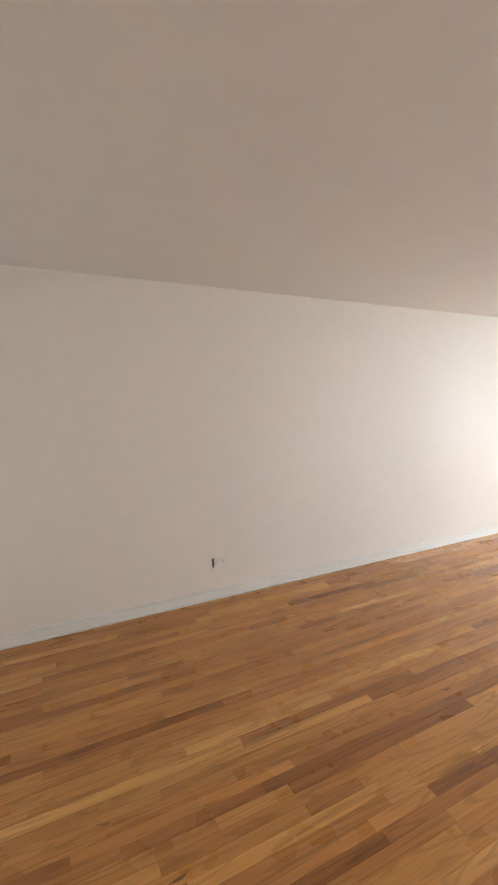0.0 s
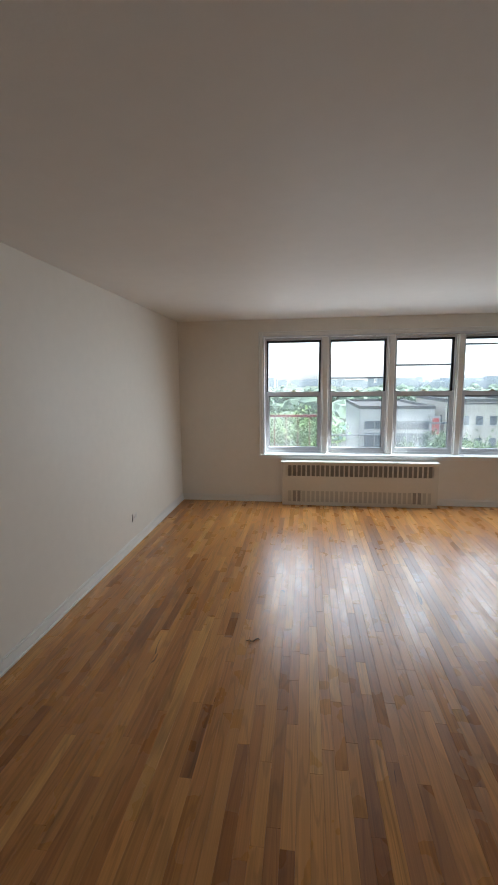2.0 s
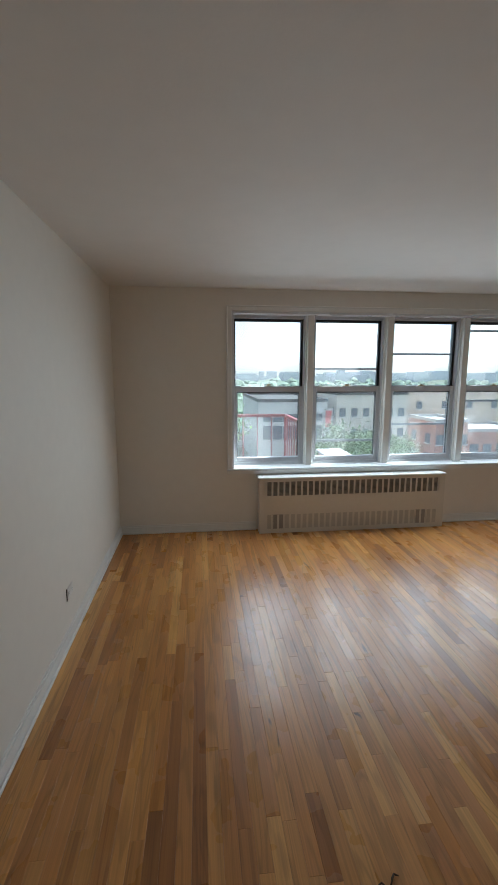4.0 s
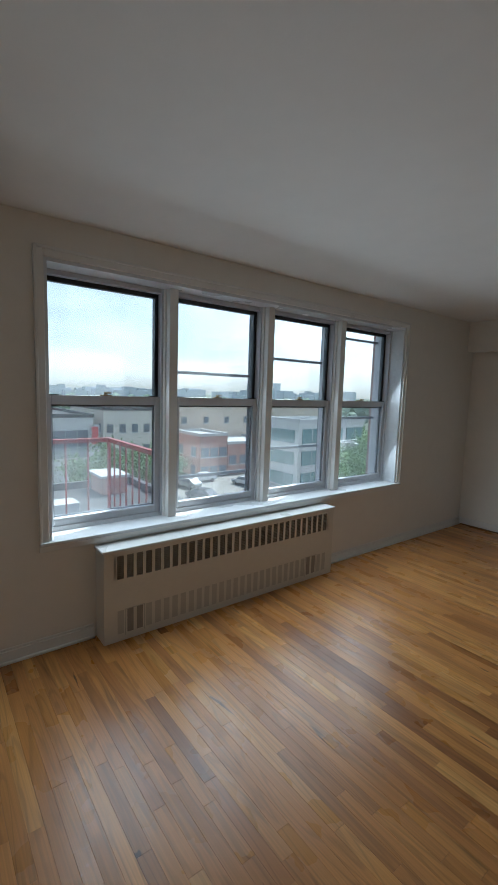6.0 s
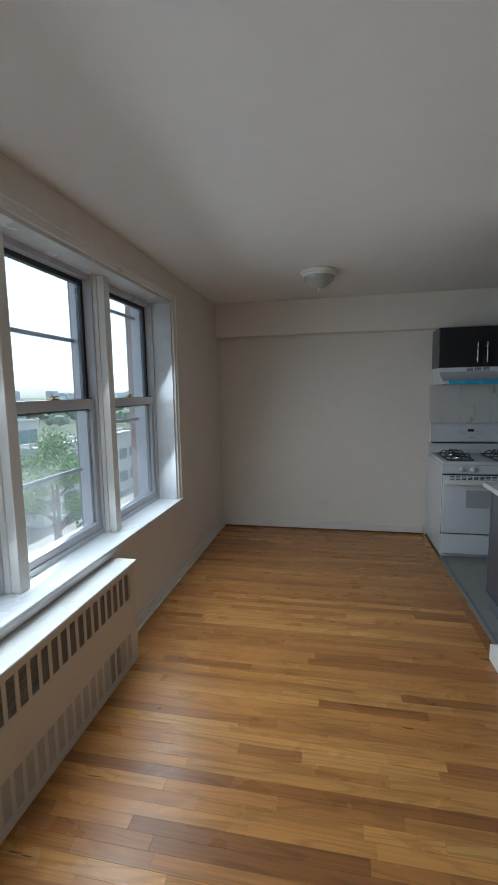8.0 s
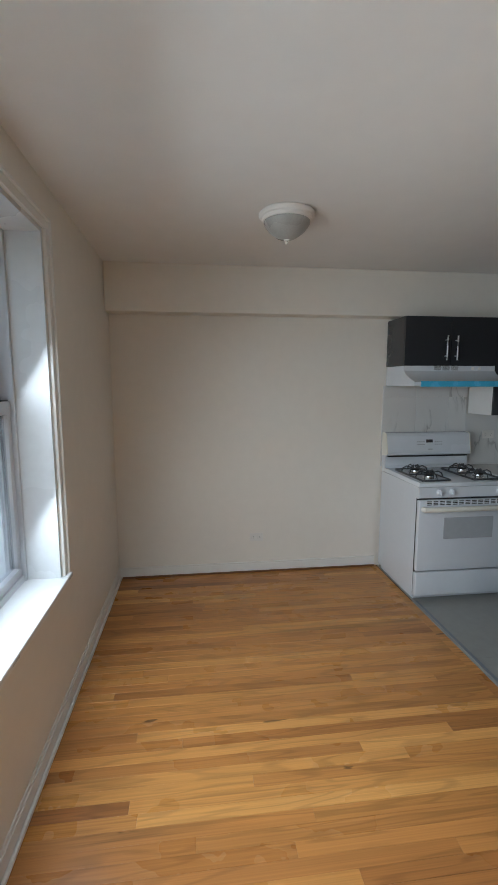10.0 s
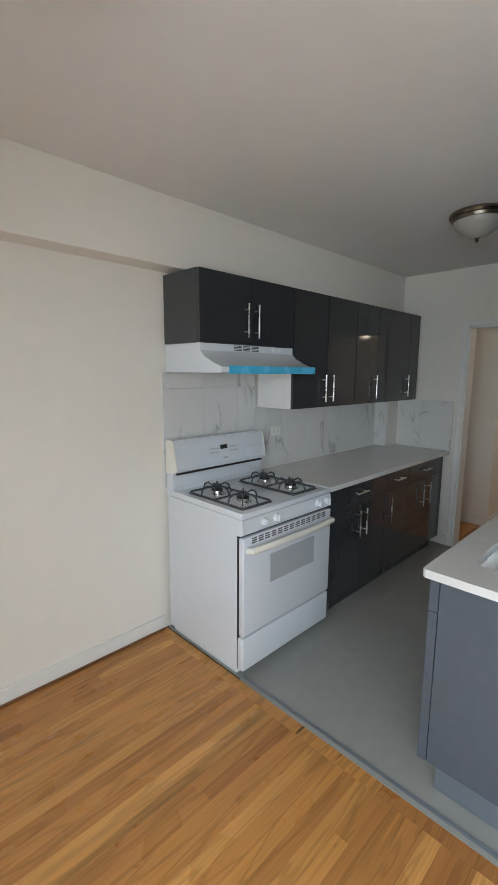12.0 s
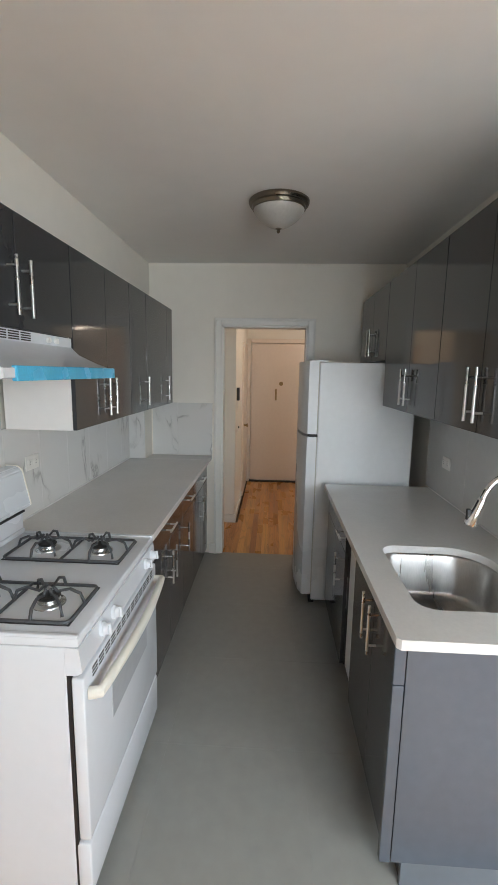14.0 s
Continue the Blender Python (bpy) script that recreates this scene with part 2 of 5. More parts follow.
# ---- mesh helpers ----
def cube(bm, x0, x1, y0, y1, z0, z1, bevel=0.0, seg=2):
    """Adds one box, its edges rounded by bevel."""
    m = Matrix.Translation(((x0 + x1) / 2, (y0 + y1) / 2, (z0 + z1) / 2)) @ Matrix.Diagonal((abs(x1 - x0), abs(y1 - y0), abs(z1 - z0), 1))
    v = bmesh.ops.create_cube(bm, size=1, matrix=m)["verts"]
    if bevel:
        bmesh.ops.bevel(bm, geom=list({e for w in v for e in w.link_edges}), offset=bevel, segments=seg, affect="EDGES", profile=0.5)


def boxm(x0, x1, y0, y1, z0, z1, bevel=0.0, seg=2):
    bm = bmesh.new()
    cube(bm, x0, x1, y0, y1, z0, z1, bevel, seg)
    return bm


def rod(bm, a, b, r, n=12, r2=None):
    a, b = Vector(a), Vector(b)
    m = Matrix.Translation((a + b) / 2) @ (b - a).to_track_quat("Z", "Y").to_matrix().to_4x4()
    bmesh.ops.create_cone(bm, cap_ends=True, segments=n, radius1=r, radius2=r if r2 is None else r2, depth=(b - a).length, matrix=m)


def tube(bm, pts, r, n=10):
    """A round bar swept along pts."""
    pts = [Vector(p) for p in pts]
    rings = []
    for i, p in enumerate(pts):
        d = (pts[min(i + 1, len(pts) - 1)] - pts[max(i - 1, 0)]).normalized()
        q = d.to_track_quat("Z", "Y")
        rr = r[i] if isinstance(r, (list, tuple)) else r
        rings.append([bm.verts.new(p + q @ Vector((rr * math.cos(2 * math.pi * j / n), rr * math.sin(2 * math.pi * j / n), 0))) for j in range(n)])
    for s, e in zip(rings, rings[1:]):
        best = min(range(n), key=lambda o: (s[0].co - e[o].co).length)
        for j in range(n):
            bm.faces.new((s[j], s[(j + 1) % n], e[(j + 1 + best) % n], e[(j + best) % n]))
    bm.faces.new(rings[0][::-1])
    bm.faces.new(rings[-1])


def lathe(bm, profile, n=40, at=(0, 0, 0)):
    """Turns (radius, height) pairs round z."""
    at = Vector(at)
    rings = []
    for r, z in profile:
        if r < 1e-6:
            rings.append([bm.verts.new(at + Vector((0, 0, z)))])
        else:
            rings.append([bm.verts.new(at + Vector((r * math.cos(2 * math.pi * j / n), r * math.sin(2 * math.pi * j / n), z))) for j in range(n)])
    for a, b in zip(rings, rings[1:]):
        for j in range(n):
            q = (j + 1) % n
            ring = [a[j % len(a)], a[q % len(a)], b[q % len(b)], b[j % len(b)]]
            ring = list(dict.fromkeys(ring))
            if len(ring) > 2:
                bm.faces.new(ring)
    bmesh.ops.recalc_face_normals(bm, faces=bm.faces)


def extrude_yz(bm, outline, x0, x1):
    """A solid with the given (y, z) outline between x0 and x1."""
    a = [bm.verts.new((x0, y, z)) for y, z in outline]
    b = [bm.verts.new((x1, y, z)) for y, z in outline]
    n = len(outline)
    bm.faces.new(a)
    bm.faces.new(b[::-1])
    for i in range(n):
        bm.faces.new((a[i], b[i], b[(i + 1) % n], a[(i + 1) % n]))
    bmesh.ops.recalc_face_normals(bm, faces=bm.faces)


def finish(name, bm, mat, smooth=20):
    me = bpy.data.meshes.new(name)
    bm.to_mesh(me)
    bm.free()
    me.materials.append(mat)
    if smooth:
        for f in me.polygons:
            f.use_smooth = True
        me.set_sharp_from_angle(angle=radians(smooth))
    return me


def part(name, bm, mat, parent=None, label="", smooth=20):
    ob = new(name, finish(name, bm, mat, smooth))
    if parent:
        ob.parent = parent
    if label:
        tagged(ob, label)
    return ob


def thing(name, label, category, group="", kind="", at=(0, 0, 0)):
    ob = new(name)
    ob.empty_display_size = 0.1
    ob.location = at
    return tagged(ob, label, category, group, kind)


def struct(name, bm, mat, label="", category="", smooth=20):
    return tagged(part(name, bm, mat, None, "", smooth), label, category, kind="structure")


# ---- plan ----
XW, XO = 6.79, 7.13            # inner and outer face of the window wall
YN, YS = 3.26, -2.915          # north and south walls
H = 2.55                       # ceiling
XE = -1.0                      # entrance wall
KX = 1.795                     # kitchen's end wall
KN0, KN1 = -0.63, -0.365       # wall between kitchen and living room
WY0, WY1, WZ0, WZ1 = -1.44, 2.06, 0.69, 2.33   # window opening
XT = 4.507                     # where oak meets tile

struct("wall_north", boxm(XE, XO, YN, YN + 0.15, 0, H), WALL, "plain cream painted plaster wall", "wall")
struct("wall_west", boxm(XE - 0.15, XE, YS - 0.15, YN + 0.15, 0, H), WALL, "plain cream painted plaster wall", "wall")
struct("wall_south", boxm(XE, XO, YS - 0.15, YS, 0, H), WALL, "plain cream painted plaster wall of the dining end", "wall")
bm = bmesh.new()
cube(bm, XW, XO, YS - 0.15, WY0, 0, H)
cube(bm, XW, XO, WY1, YN + 0.15, 0, H)
cube(bm, XW, XO, WY0, WY1, 0, WZ0 - 0.02)
cube(bm, XW, XO, WY0, WY1, WZ1, H)
struct("wall_east", bm, WALL, "cream painted window wall with one wide opening", "wall")
bm = bmesh.new()
DY0, DY1, DZ = -2.145, -1.41, 2.05
cube(bm, KX - 0.13, KX, YS, DY0, 0, H)
cube(bm, KX - 0.13, KX, DY1, KN1, 0, H)
cube(bm, KX - 0.13, KX, DY0, DY1, DZ, H)
struct("wall_kitchen_end", bm, WALL, "cream kitchen end wall with a cased doorway", "wall")
struct("wall_kitchen_north", boxm(KX, 4.54, KN0, KN1, 0, H), WALL, "cream partition wall between kitchen and living room", "wall")
struct("wall_closet", boxm(XE, 0.95, YS, -2.09, 0, H, 0.004), WALL, "cream hall closet wall with rounded corner", "wall")
struct("wall_hall_recess", boxm(0.95, KX - 0.13, YS, -2.55, 0, H), WALL, "cream hall recess wall", "wall")
struct("soffit", boxm(KX, XW, YS, -2.765, 2.19, H, 0.006), WALL, "cream boxed beam under the ceiling", "beam")
struct("pipe_chase", boxm(KX, 2.0, YS, -2.765, 0.92, 2.19), WALL, "cream boxed pipe chase in the kitchen corner", "pipe chase")
struct("ceiling", boxm(XE - 0.15, XO, YS - 0.15, YN + 0.15, H, H + 0.2), CEIL, "plain off-white painted ceiling", "ceiling")
struct("subfloor", boxm(XE - 0.15, XO, YS - 0.15, YN + 0.15, -0.25, -0.016), SUB, "dark subfloor under the boards", "floor")


def baseboard(name, x0, x1, y0, y1, h=0.092, room=None):
    """A board with a stepped top bead; room: the side ('x', -1) and so on that carries a small shoe moulding."""
    bm = bmesh.new()
    cube(bm, x0, x1, y0, y1, 0, h - 0.016, 0.002)
    axis, side = room or (None, 0)
    thin = 0.006
    cube(bm, x0 + (thin if axis == "x" and side < 0 else 0), x1 - (thin if axis == "x" and side > 0 else 0),
         y0 + (thin if axis == "y" and side < 0 else 0), y1 - (thin if axis == "y" and side > 0 else 0), h - 0.0155, h, 0.002)
    if axis == "x":
        a = x0 if side < 0 else x1
        cube(bm, min(a, a + side * 0.014), max(a, a + side * 0.014), y0, y1, 0, 0.02, 0.006, 3)
    if axis == "y":
        a = y0 if side < 0 else y1
        cube(bm, x0, x1, min(a, a + side * 0.014), max(a, a + side * 0.014), 0, 0.02, 0.006, 3)
    return struct(name, bm, TRIM, "white painted wooden baseboard with a stepped top", "baseboard")


T = 0.014
baseboard("baseboard_north", XE, XW, YN - T, YN, room=("y", -1))
baseboard("baseboard_east_1", XW - T, XW, 1.80, YN - T, room=("x", -1))
baseboard("baseboard_east_2", XW - T, XW, YS + T, -0.31, room=("x", -1))
baseboard("baseboard_south", 4.53, XW, YS, YS + T)
struct("trim_south_shoe", boxm(4.53, XW - T - 0.015, YS + T, YS + T + 0.012, 0.0005, 0.016, 0.005, 3), SHOE, "thin brown stained shoe moulding along the baseboard", "shoe moulding")
baseboard("baseboard_pier_end", 4.54, 4.54 + 3 * T, KN0, KN1 + T)
baseboard("baseboard_partition", KX, 4.54, KN1, KN1 + T)
baseboard("baseboard_closet", 0.0, 0.95, -2.09, -2.09 + T)
baseboard("baseboard_closet_end", 0.95, 0.95 + T, -2.55, -2.09 + T)
baseboard("baseboard_kitchen_end", KX, KX + T, -2.25, -2.20, 0.09)

# kitchen doorway casing
bm = bmesh.new()
for y0, y1, z0, z1 in ((DY0 - 0.058, DY0, 0, DZ + 0.058), (DY1, DY1 + 0.058, 0, DZ + 0.058), (DY0, DY1, DZ, DZ + 0.058)):
    cube(bm, KX, KX + 0.016, y0, y1, z0, z1, 0.004)
for y0, y1, z1 in ((DY0 - 0.058, DY0 - 0.04, DZ + 0.058), (DY1 + 0.04, DY1 + 0.058, DZ + 0.058)):
    cube(bm, KX + 0.014, KX + 0.026, y0, y1, 0, z1, 0.004)
cube(bm, KX + 0.014, KX + 0.026, DY0 - 0.058, DY1 + 0.058, DZ + 0.04, DZ + 0.058, 0.004)
cube(bm, KX - 0.14, KX + 0.004, DY0, DY0 + 0.018, 0, DZ)
cube(bm, KX - 0.14, KX + 0.004, DY1 - 0.018, DY1, 0, DZ)
cube(bm, KX - 0.14, KX + 0.004, DY0, DY1, DZ - 0.018, DZ)
struct("trim_kitchen_doorway", bm, TRIM, "white painted moulded casing of the kitchen doorway", "door casing")

# ---- window: four double-hung units in one opening ----
window = tagged(new("window_1"), "wide bank of four double-hung windows with grey sashes", "window", kind="structure")
bm = bmesh.new()
C = 0.055
cube(bm, XW - 0.016, XW, WY1, WY1 + C, WZ0 - 0.03, WZ1 + C, 0.004)
cube(bm, XW - 0.016, XW, WY0 - C, WY0, WZ0 - 0.03, WZ1 + C, 0.004)
cube(bm, XW - 0.016, XW, WY0, WY1, WZ1, WZ1 + C, 0.004)
cube(bm, XW - 0.026, XW - 0.012, WY0 - C, WY1 + C, WZ1 + C - 0.016, WZ1 + C, 0.004)
cube(bm, XW - 0.026, XW - 0.012, WY1 + C - 0.016, WY1 + C, WZ0 - 0.03, WZ1 + C, 0.004)
cube(bm, XW - 0.026, XW - 0.012, WY0 - C, WY0 - C + 0.016, WZ0 - 0.03, WZ1 + C, 0.004)
part("window_casing", bm, TRIM, window, "white painted moulded casing")
part("window_stool", boxm(XW - 0.035, 7.02, WY0 - C, WY1 + C, WZ0 - 0.022, WZ0, 0.006), SILLP, window, "white painted inner sill")
part("window_apron", boxm(XW - 0.014, XW - 0.001, WY0 - C, WY1 + C, WZ0 - 0.062, WZ0 - 0.023, 0.003), TRIM, window)
bm = bmesh.new()
cube(bm, XW + 0.002, 7.03, WY0, WY0 + 0.02, WZ0, WZ1)
cube(bm, XW + 0.002, 7.03, WY1 - 0.02, WY1, WZ0, WZ1)
cube(bm, XW + 0.002, 7.03, WY0 + 0.02, WY1 - 0.02, WZ1 - 0.02, WZ1)
part("window_reveal", bm, SILLP, window, "white painted reveal")
PITCH, Y1C = 0.888, 1.645
HALF = 0.400
centres = [Y1C - PITCH * i for i in range(4)]
for i in range(3):
    ym = (centres[i] + centres[i + 1]) / 2
    bm = bmesh.new()
    cube(bm, 6.875, 7.06, ym - 0.034, ym + 0.034, WZ0, WZ1 - 0.02, 0.006)
    cube(bm, 6.92, 7.06, ym - 0.047, ym + 0.047, WZ0, WZ1 - 0.02, 0.006)
    part("mullion", bm, TRIM, window, "white painted mullion post")
STORM_BARS = [(2.275, 0.745), (1.75, 0.93), (1.92, 1.11), (2.19, 1.38)]
for i, yc in enumerate(centres):
    bm = bmesh.new()
    for s in (-1, 1):
        cube(bm, 6.955, 7.10, yc + s * HALF - 0.012, yc + s * HALF + 0.012, WZ0, WZ1 - 0.02)
        cube(bm, 6.945, 6.957, yc + s * HALF - 0.026, yc + s * HALF + 0.018, WZ0, WZ1 - 0.02, 0.003)
    cube(bm, 6.955, 7.10, yc - HALF, yc + HALF, WZ1 - 0.05, WZ1 - 0.02)
    cube(bm, 6.955, 7.12, yc - HALF, yc + HALF, WZ0, WZ0 + 0.03)
    part("window_frame", bm, VINYL, window)
    g = HALF - 0.014
    # lower sash on the room side
    bm = bmesh.new()
    for s in (-1, 1):
        cube(bm, 6.965, 7.0, yc + s * (g - 0.02) - 0.02, yc + s * (g - 0.02) + 0.02, WZ0 + 0.03, 1.56, 0.003)
    cube(bm, 6.965, 7.0, yc - g + 0.04, yc + g - 0.04, WZ0 + 0.03, WZ0 + 0.082, 0.003)
    cube(bm, 6.953, 6.97, yc - g + 0.04, yc + g - 0.04, WZ0 + 0.07, WZ0 + 0.082, 0.003)
    cube(bm, 6.965, 7.0, yc - g + 0.04, yc + g - 0.04, 1.50, 1.56, 0.003)
    lower = part("lower_sash", bm, VINYL, window, "grey vinyl lower sash")
    gl = part("pane", boxm(6.98, 6.984, yc - g + 0.035, yc + g - 0.035, WZ0 + 0.078, 1.505), GLASS, lower)
    gl.visible_shadow = False
    bm = bmesh.new()
    for s in (-1, 1):
        cube(bm, 6.99, 7.001, yc + s * (g - 0.045) - 0.004, yc + s * (g - 0.045) + 0.004, WZ0 + 0.082, 1.50)
    cube(bm, 6.99, 7.001, yc - g + 0.05, yc + g - 0.05, 1.488, 1.50)
    part("gasket", bm, BLACKF, lower)
    bm = bmesh.new()
    cube(bm, 6.968, 7.0, yc - 0.035, yc + 0.035, 1.56, 1.568, 0.002)
    rod(bm, (6.985, yc, 1.566), (6.985, yc, 1.585), 0.012)
    cube(bm, 6.968, 6.985, yc - 0.03, yc + 0.008, 1.575, 1.585, 0.003)
    part("sash_lock", bm, BRASS, lower, "small dark sash lock")
    for s in (-1, 1):
        part("tilt_latch", boxm(6.967, 6.995, yc + s * (g - 0.05) - 0.035, yc + s * (g - 0.05) + 0.035, 1.56, 1.567, 0.002), BLACKF, lower)
    # upper sash, in black tracks
    bm = bmesh.new()
    for s in (-1, 1):
        cube(bm, 7.005, 7.045, yc + s * (g - 0.013) - 0.013, yc + s * (g - 0.013) + 0.013, 1.50, WZ1 - 0.05, 0.002)
    cube(bm, 7.005, 7.045, yc - g + 0.026, yc + g - 0.026, WZ1 - 0.078, WZ1 - 0.05, 0.002)
    cube(bm, 7.005, 7.045, yc - g + 0.026, yc + g - 0.026, 1.50, 1.545, 0.002)
    upper = part("upper_sash", bm, BLACKF, window, "black-framed upper sash")
    gl = part("pane", boxm(7.022, 7.026, yc - g + 0.02, yc + g - 0.02, 1.54, WZ1 - 0.07), GLASS, upper)
    gl.visible_shadow = False
    bm = bmesh.new()
    for z in STORM_BARS[i]:
        cube(bm, 7.085, 7.10, yc - HALF, yc + HALF, z - 0.012, z + 0.012, 0.002)
    for s in (-1, 1):
        cube(bm, 7.07, 7.11, yc + s * (HALF + 0.004) - 0.016, yc + s * (HALF + 0.004) + 0.016, WZ0, WZ1 - 0.02)
    part("storm_window", bm, STORM, window, "aluminium storm window rails")
for y0, y1 in ((WY0, WY0 + 0.06), (WY1 - 0.06, WY1)):
    part("jamb_filler", boxm(7.03, 7.12, y0, y1, WZ0, WZ1), VINYL, window)

# ---- radiator cover ----
rad = thing("radiator_cover", "cream enamelled metal radiator cover with louvred slots under the windows", "radiator cover", at=(6.64, 0.745, 0))
RX, RY0, RY1, RZ = 6.64, -0.295, 1.785, 0.615


def local(ob):
    """Moves a thing's parts so that they stand where they were built."""
    for c in ob.children:
        c.matrix_parent_inverse = Matrix.Translation(-ob.location)


NS = 30
pitch = 1.93 / NS
ys0 = 0.745 - 0.965
bm = bmesh.new()
# front sheet with real slots: rails above, between and below, and bars between the slots
cube(bm, RX, RX + 0.004, RY0, RY1, 0.566, RZ - 0.02)
cube(bm, RX, RX + 0.004, RY0, RY1, 0.0, 0.412)
cube(bm, RX, RX + 0.004, RY0, ys0, 0.412, 0.566)
cube(bm, RX, RX + 0.004, ys0 + NS * pitch, RY1, 0.412, 0.566)
for i in range(NS + 1):
    y = ys0 + i * pitch
    cube(bm, RX, RX + 0.004, y - 0.010, y + 0.010, 0.412, 0.566)
cube(bm, RX, XW - 0.001, RY0, RY0 + 0.006, 0, RZ - 0.02)
cube(bm, RX, XW - 0.001, RY1 - 0.006, RY1, 0, RZ - 0.02)
part("body", bm, RAD, rad)
part("top", boxm(RX - 0.012, XW - 0.001, RY0 - 0.012, RY1 + 0.012, RZ - 0.02, RZ, 0.006), RADTOP, rad, "pale enamelled top")
# dark sheet behind the slots, painted as the shade within
part("shade_lining", boxm(RX + 0.03, RX + 0.034, RY0 + 0.01, RY1 - 0.01, 0.02, RZ - 0.03), SLOT, rad)


def ribbed(y, half, z0, z1, x_front, depth, ribs):
    """A strip folded into horizontal ribs, one closed sheet."""
    bm = bmesh.new()
    prof = []
    h = (z1 - z0) / ribs
    for j in range(ribs):
        z = z0 + j * h
        prof += [(x_front, z), (x_front, z + h * 0.45), (x_front + depth, z + h * 0.5), (x_front + depth, z + h * 0.95)]
    prof.append((x_front, z1))
    a = [bm.verts.new((x, y - half, z)) for x, z in prof]
    b = [bm.verts.new((x, y + half, z)) for x, z in prof]
    for i in range(len(prof) - 1):
        bm.faces.new((a[i], a[i + 1], b[i + 1], b[i]))
    back = [bm.verts.new((x_front + depth + 0.002, yy, z)) for yy, z in ((y - half, z0), (y - half, z1), (y + half, z1), (y + half, z0))]
    bm.faces.new((a[0], b[0], back[3], back[0]))
    bm.faces.new((a[-1], back[1], back[2], b[-1]))
    return bm


for i in range(NS):
    y = ys0 + (i + 0.5) * pitch
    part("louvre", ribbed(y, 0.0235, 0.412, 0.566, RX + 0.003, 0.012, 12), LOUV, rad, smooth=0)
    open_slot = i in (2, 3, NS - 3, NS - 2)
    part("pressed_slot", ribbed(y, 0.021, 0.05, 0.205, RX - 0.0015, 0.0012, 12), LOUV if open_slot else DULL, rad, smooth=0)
for y in (ys0 + 3.0 * pitch, ys0 + (NS - 2) * pitch):
    bm = bmesh.new()
    for s in (-1, 1):
        cube(bm, RX - 0.003, RX, y + s * pitch - 0.002, y + s * pitch + 0.002, 0.035, 0.21)
    cube(bm, RX - 0.003, RX, y - pitch, y + pitch, 0.206, 0.21)
    part("valve_door", bm, DULL, rad)
part("foot_shade", boxm(RX + 0.004, RX + 0.02, RY0 + 0.01, RY1 - 0.01, 0, 0.02), SLOT, rad)
local(rad)


# ---- outlets ----
def outlet(y_face, x, z, facing, dark_flap=False, n=2, w=0.115, h=0.072):
    """A wall outlet plate on a wall along x; facing: +1 towards +y."""
    o = thing("wall_outlet", "white plastic duplex wall outlet plate on the wall", "outlet", at=(x, y_face, z))
    s = facing
    part("cover_plate", boxm(-w / 2, w / 2, 0, s * 0.006, -h / 2, h / 2, 0.002), PLATE, o)
    for k in (-1, 1):
        r = part("receptacle", boxm(k * 0.026 - 0.017, k * 0.026 + 0.017, s * 0.004, s * 0.009, -0.016, 0.016, 0.002), PLATE, o)
        bm = bmesh.new()
        for q in (-0.006, 0.006):
            cube(bm, k * 0.026 - 0.006, k * 0.026 + 0.004, s * 0.0085, s * 0.0096, q - 0.0012, q + 0.0012)
        part("slot", bm, BLACK, r)
    if dark_flap:
        part("side_gap", boxm(-w / 2 - 0.009, -w / 2 - 0.001, 0, s * 0.004, -h / 2 - 0.004, h / 2 + 0.004), SLOT, o, "dark slot beside the plate")
    return o


outlet(YN, 0.895, 0.317, -1, True)
outlet(YN, 4.98, 0.31, -1, True)
outlet(YS, 5.612, 0.315, 1)
outlet(YS + 0.012, 3.50, 1.19, 1)
outlet(KN0 - 0.012, 2.965, 1.136, -1)


# ---- ceiling lamps ----
def dome_lamp(x, y, pan, bowl, label, r=0.16):
    o = thing("ceiling_lamp", label, "ceiling lamp", at=(x, y, H))
    bm = bmesh.new()
    lathe(bm, [(0, 0), (r * 0.95, 0), (r, -0.006), (r, -0.016), (r * 0.97, -0.026), (r * 0.9, -0.03), (r * 0.88, -0.046), (r * 0.8, -0.05), (0, -0.05)])
    part("pan", bm, pan, o)
    bm = bmesh.new()
    lathe(bm, [(r * 0.84, -0.045), (r * 0.83, -0.058), (r * 0.76, -0.075), (r * 0.65, -0.094), (r * 0.52, -0.110), (r * 0.38, -0.124), (r * 0.23, -0.134), (r * 0.09, -0.139), (0, -0.140)], 48)
    part("glass_bowl", bm, bowl, o, "", 60)
    bm = bmesh.new()
    lathe(bm, [(0, -0.128), (0.018, -0.133), (0.016, -0.141), (0.007, -0.145), (0.010, -0.152), (0.006, -0.160), (0, -0.164)], 20)
    part("finial", bm, pan, o)
    return o


dome_lamp(5.615, -1.72, TRIM, FROSTG, "white round ceiling lamp with a grey frosted glass bowl", 0.15)
dome_lamp(3.12, -1.69, BRONZE, FROST, "brushed bronze ceiling lamp with a frosted glass bowl")


# ---- kitchen: cabinets ----
def handle(parent, p, length, axis, out):
    """A steel bar pull at p, along axis 'x' or 'z', standing out towards out (+1 or -1 in y)."""
    bm = bmesh.new()
    d = Vector((1, 0, 0)) if axis == "x" else Vector((0, 0, 1))
    c = Vector(p) + Vector((0, out * 0.032, 0))
    rod(bm, c - d * length / 2, c + d * length / 2, 0.006, 12)
    for s in (-1, 1):
        q = c + d * s * length * 0.32
        rod(bm, q - Vector((0, out * 0.032, 0)), q, 0.0045, 10)
    return part("handle", bm, STEEL, parent, "brushed steel bar handle", 50)


def front(parent, name, x0, x1, yf, z0, z1, out):
    return part(name, boxm(x0 + 0.0015, x1 - 0.0015, yf - out * 0.018, yf, z0 + 0.0015, z1 - 0.0015, 0.0015), CAB, parent)


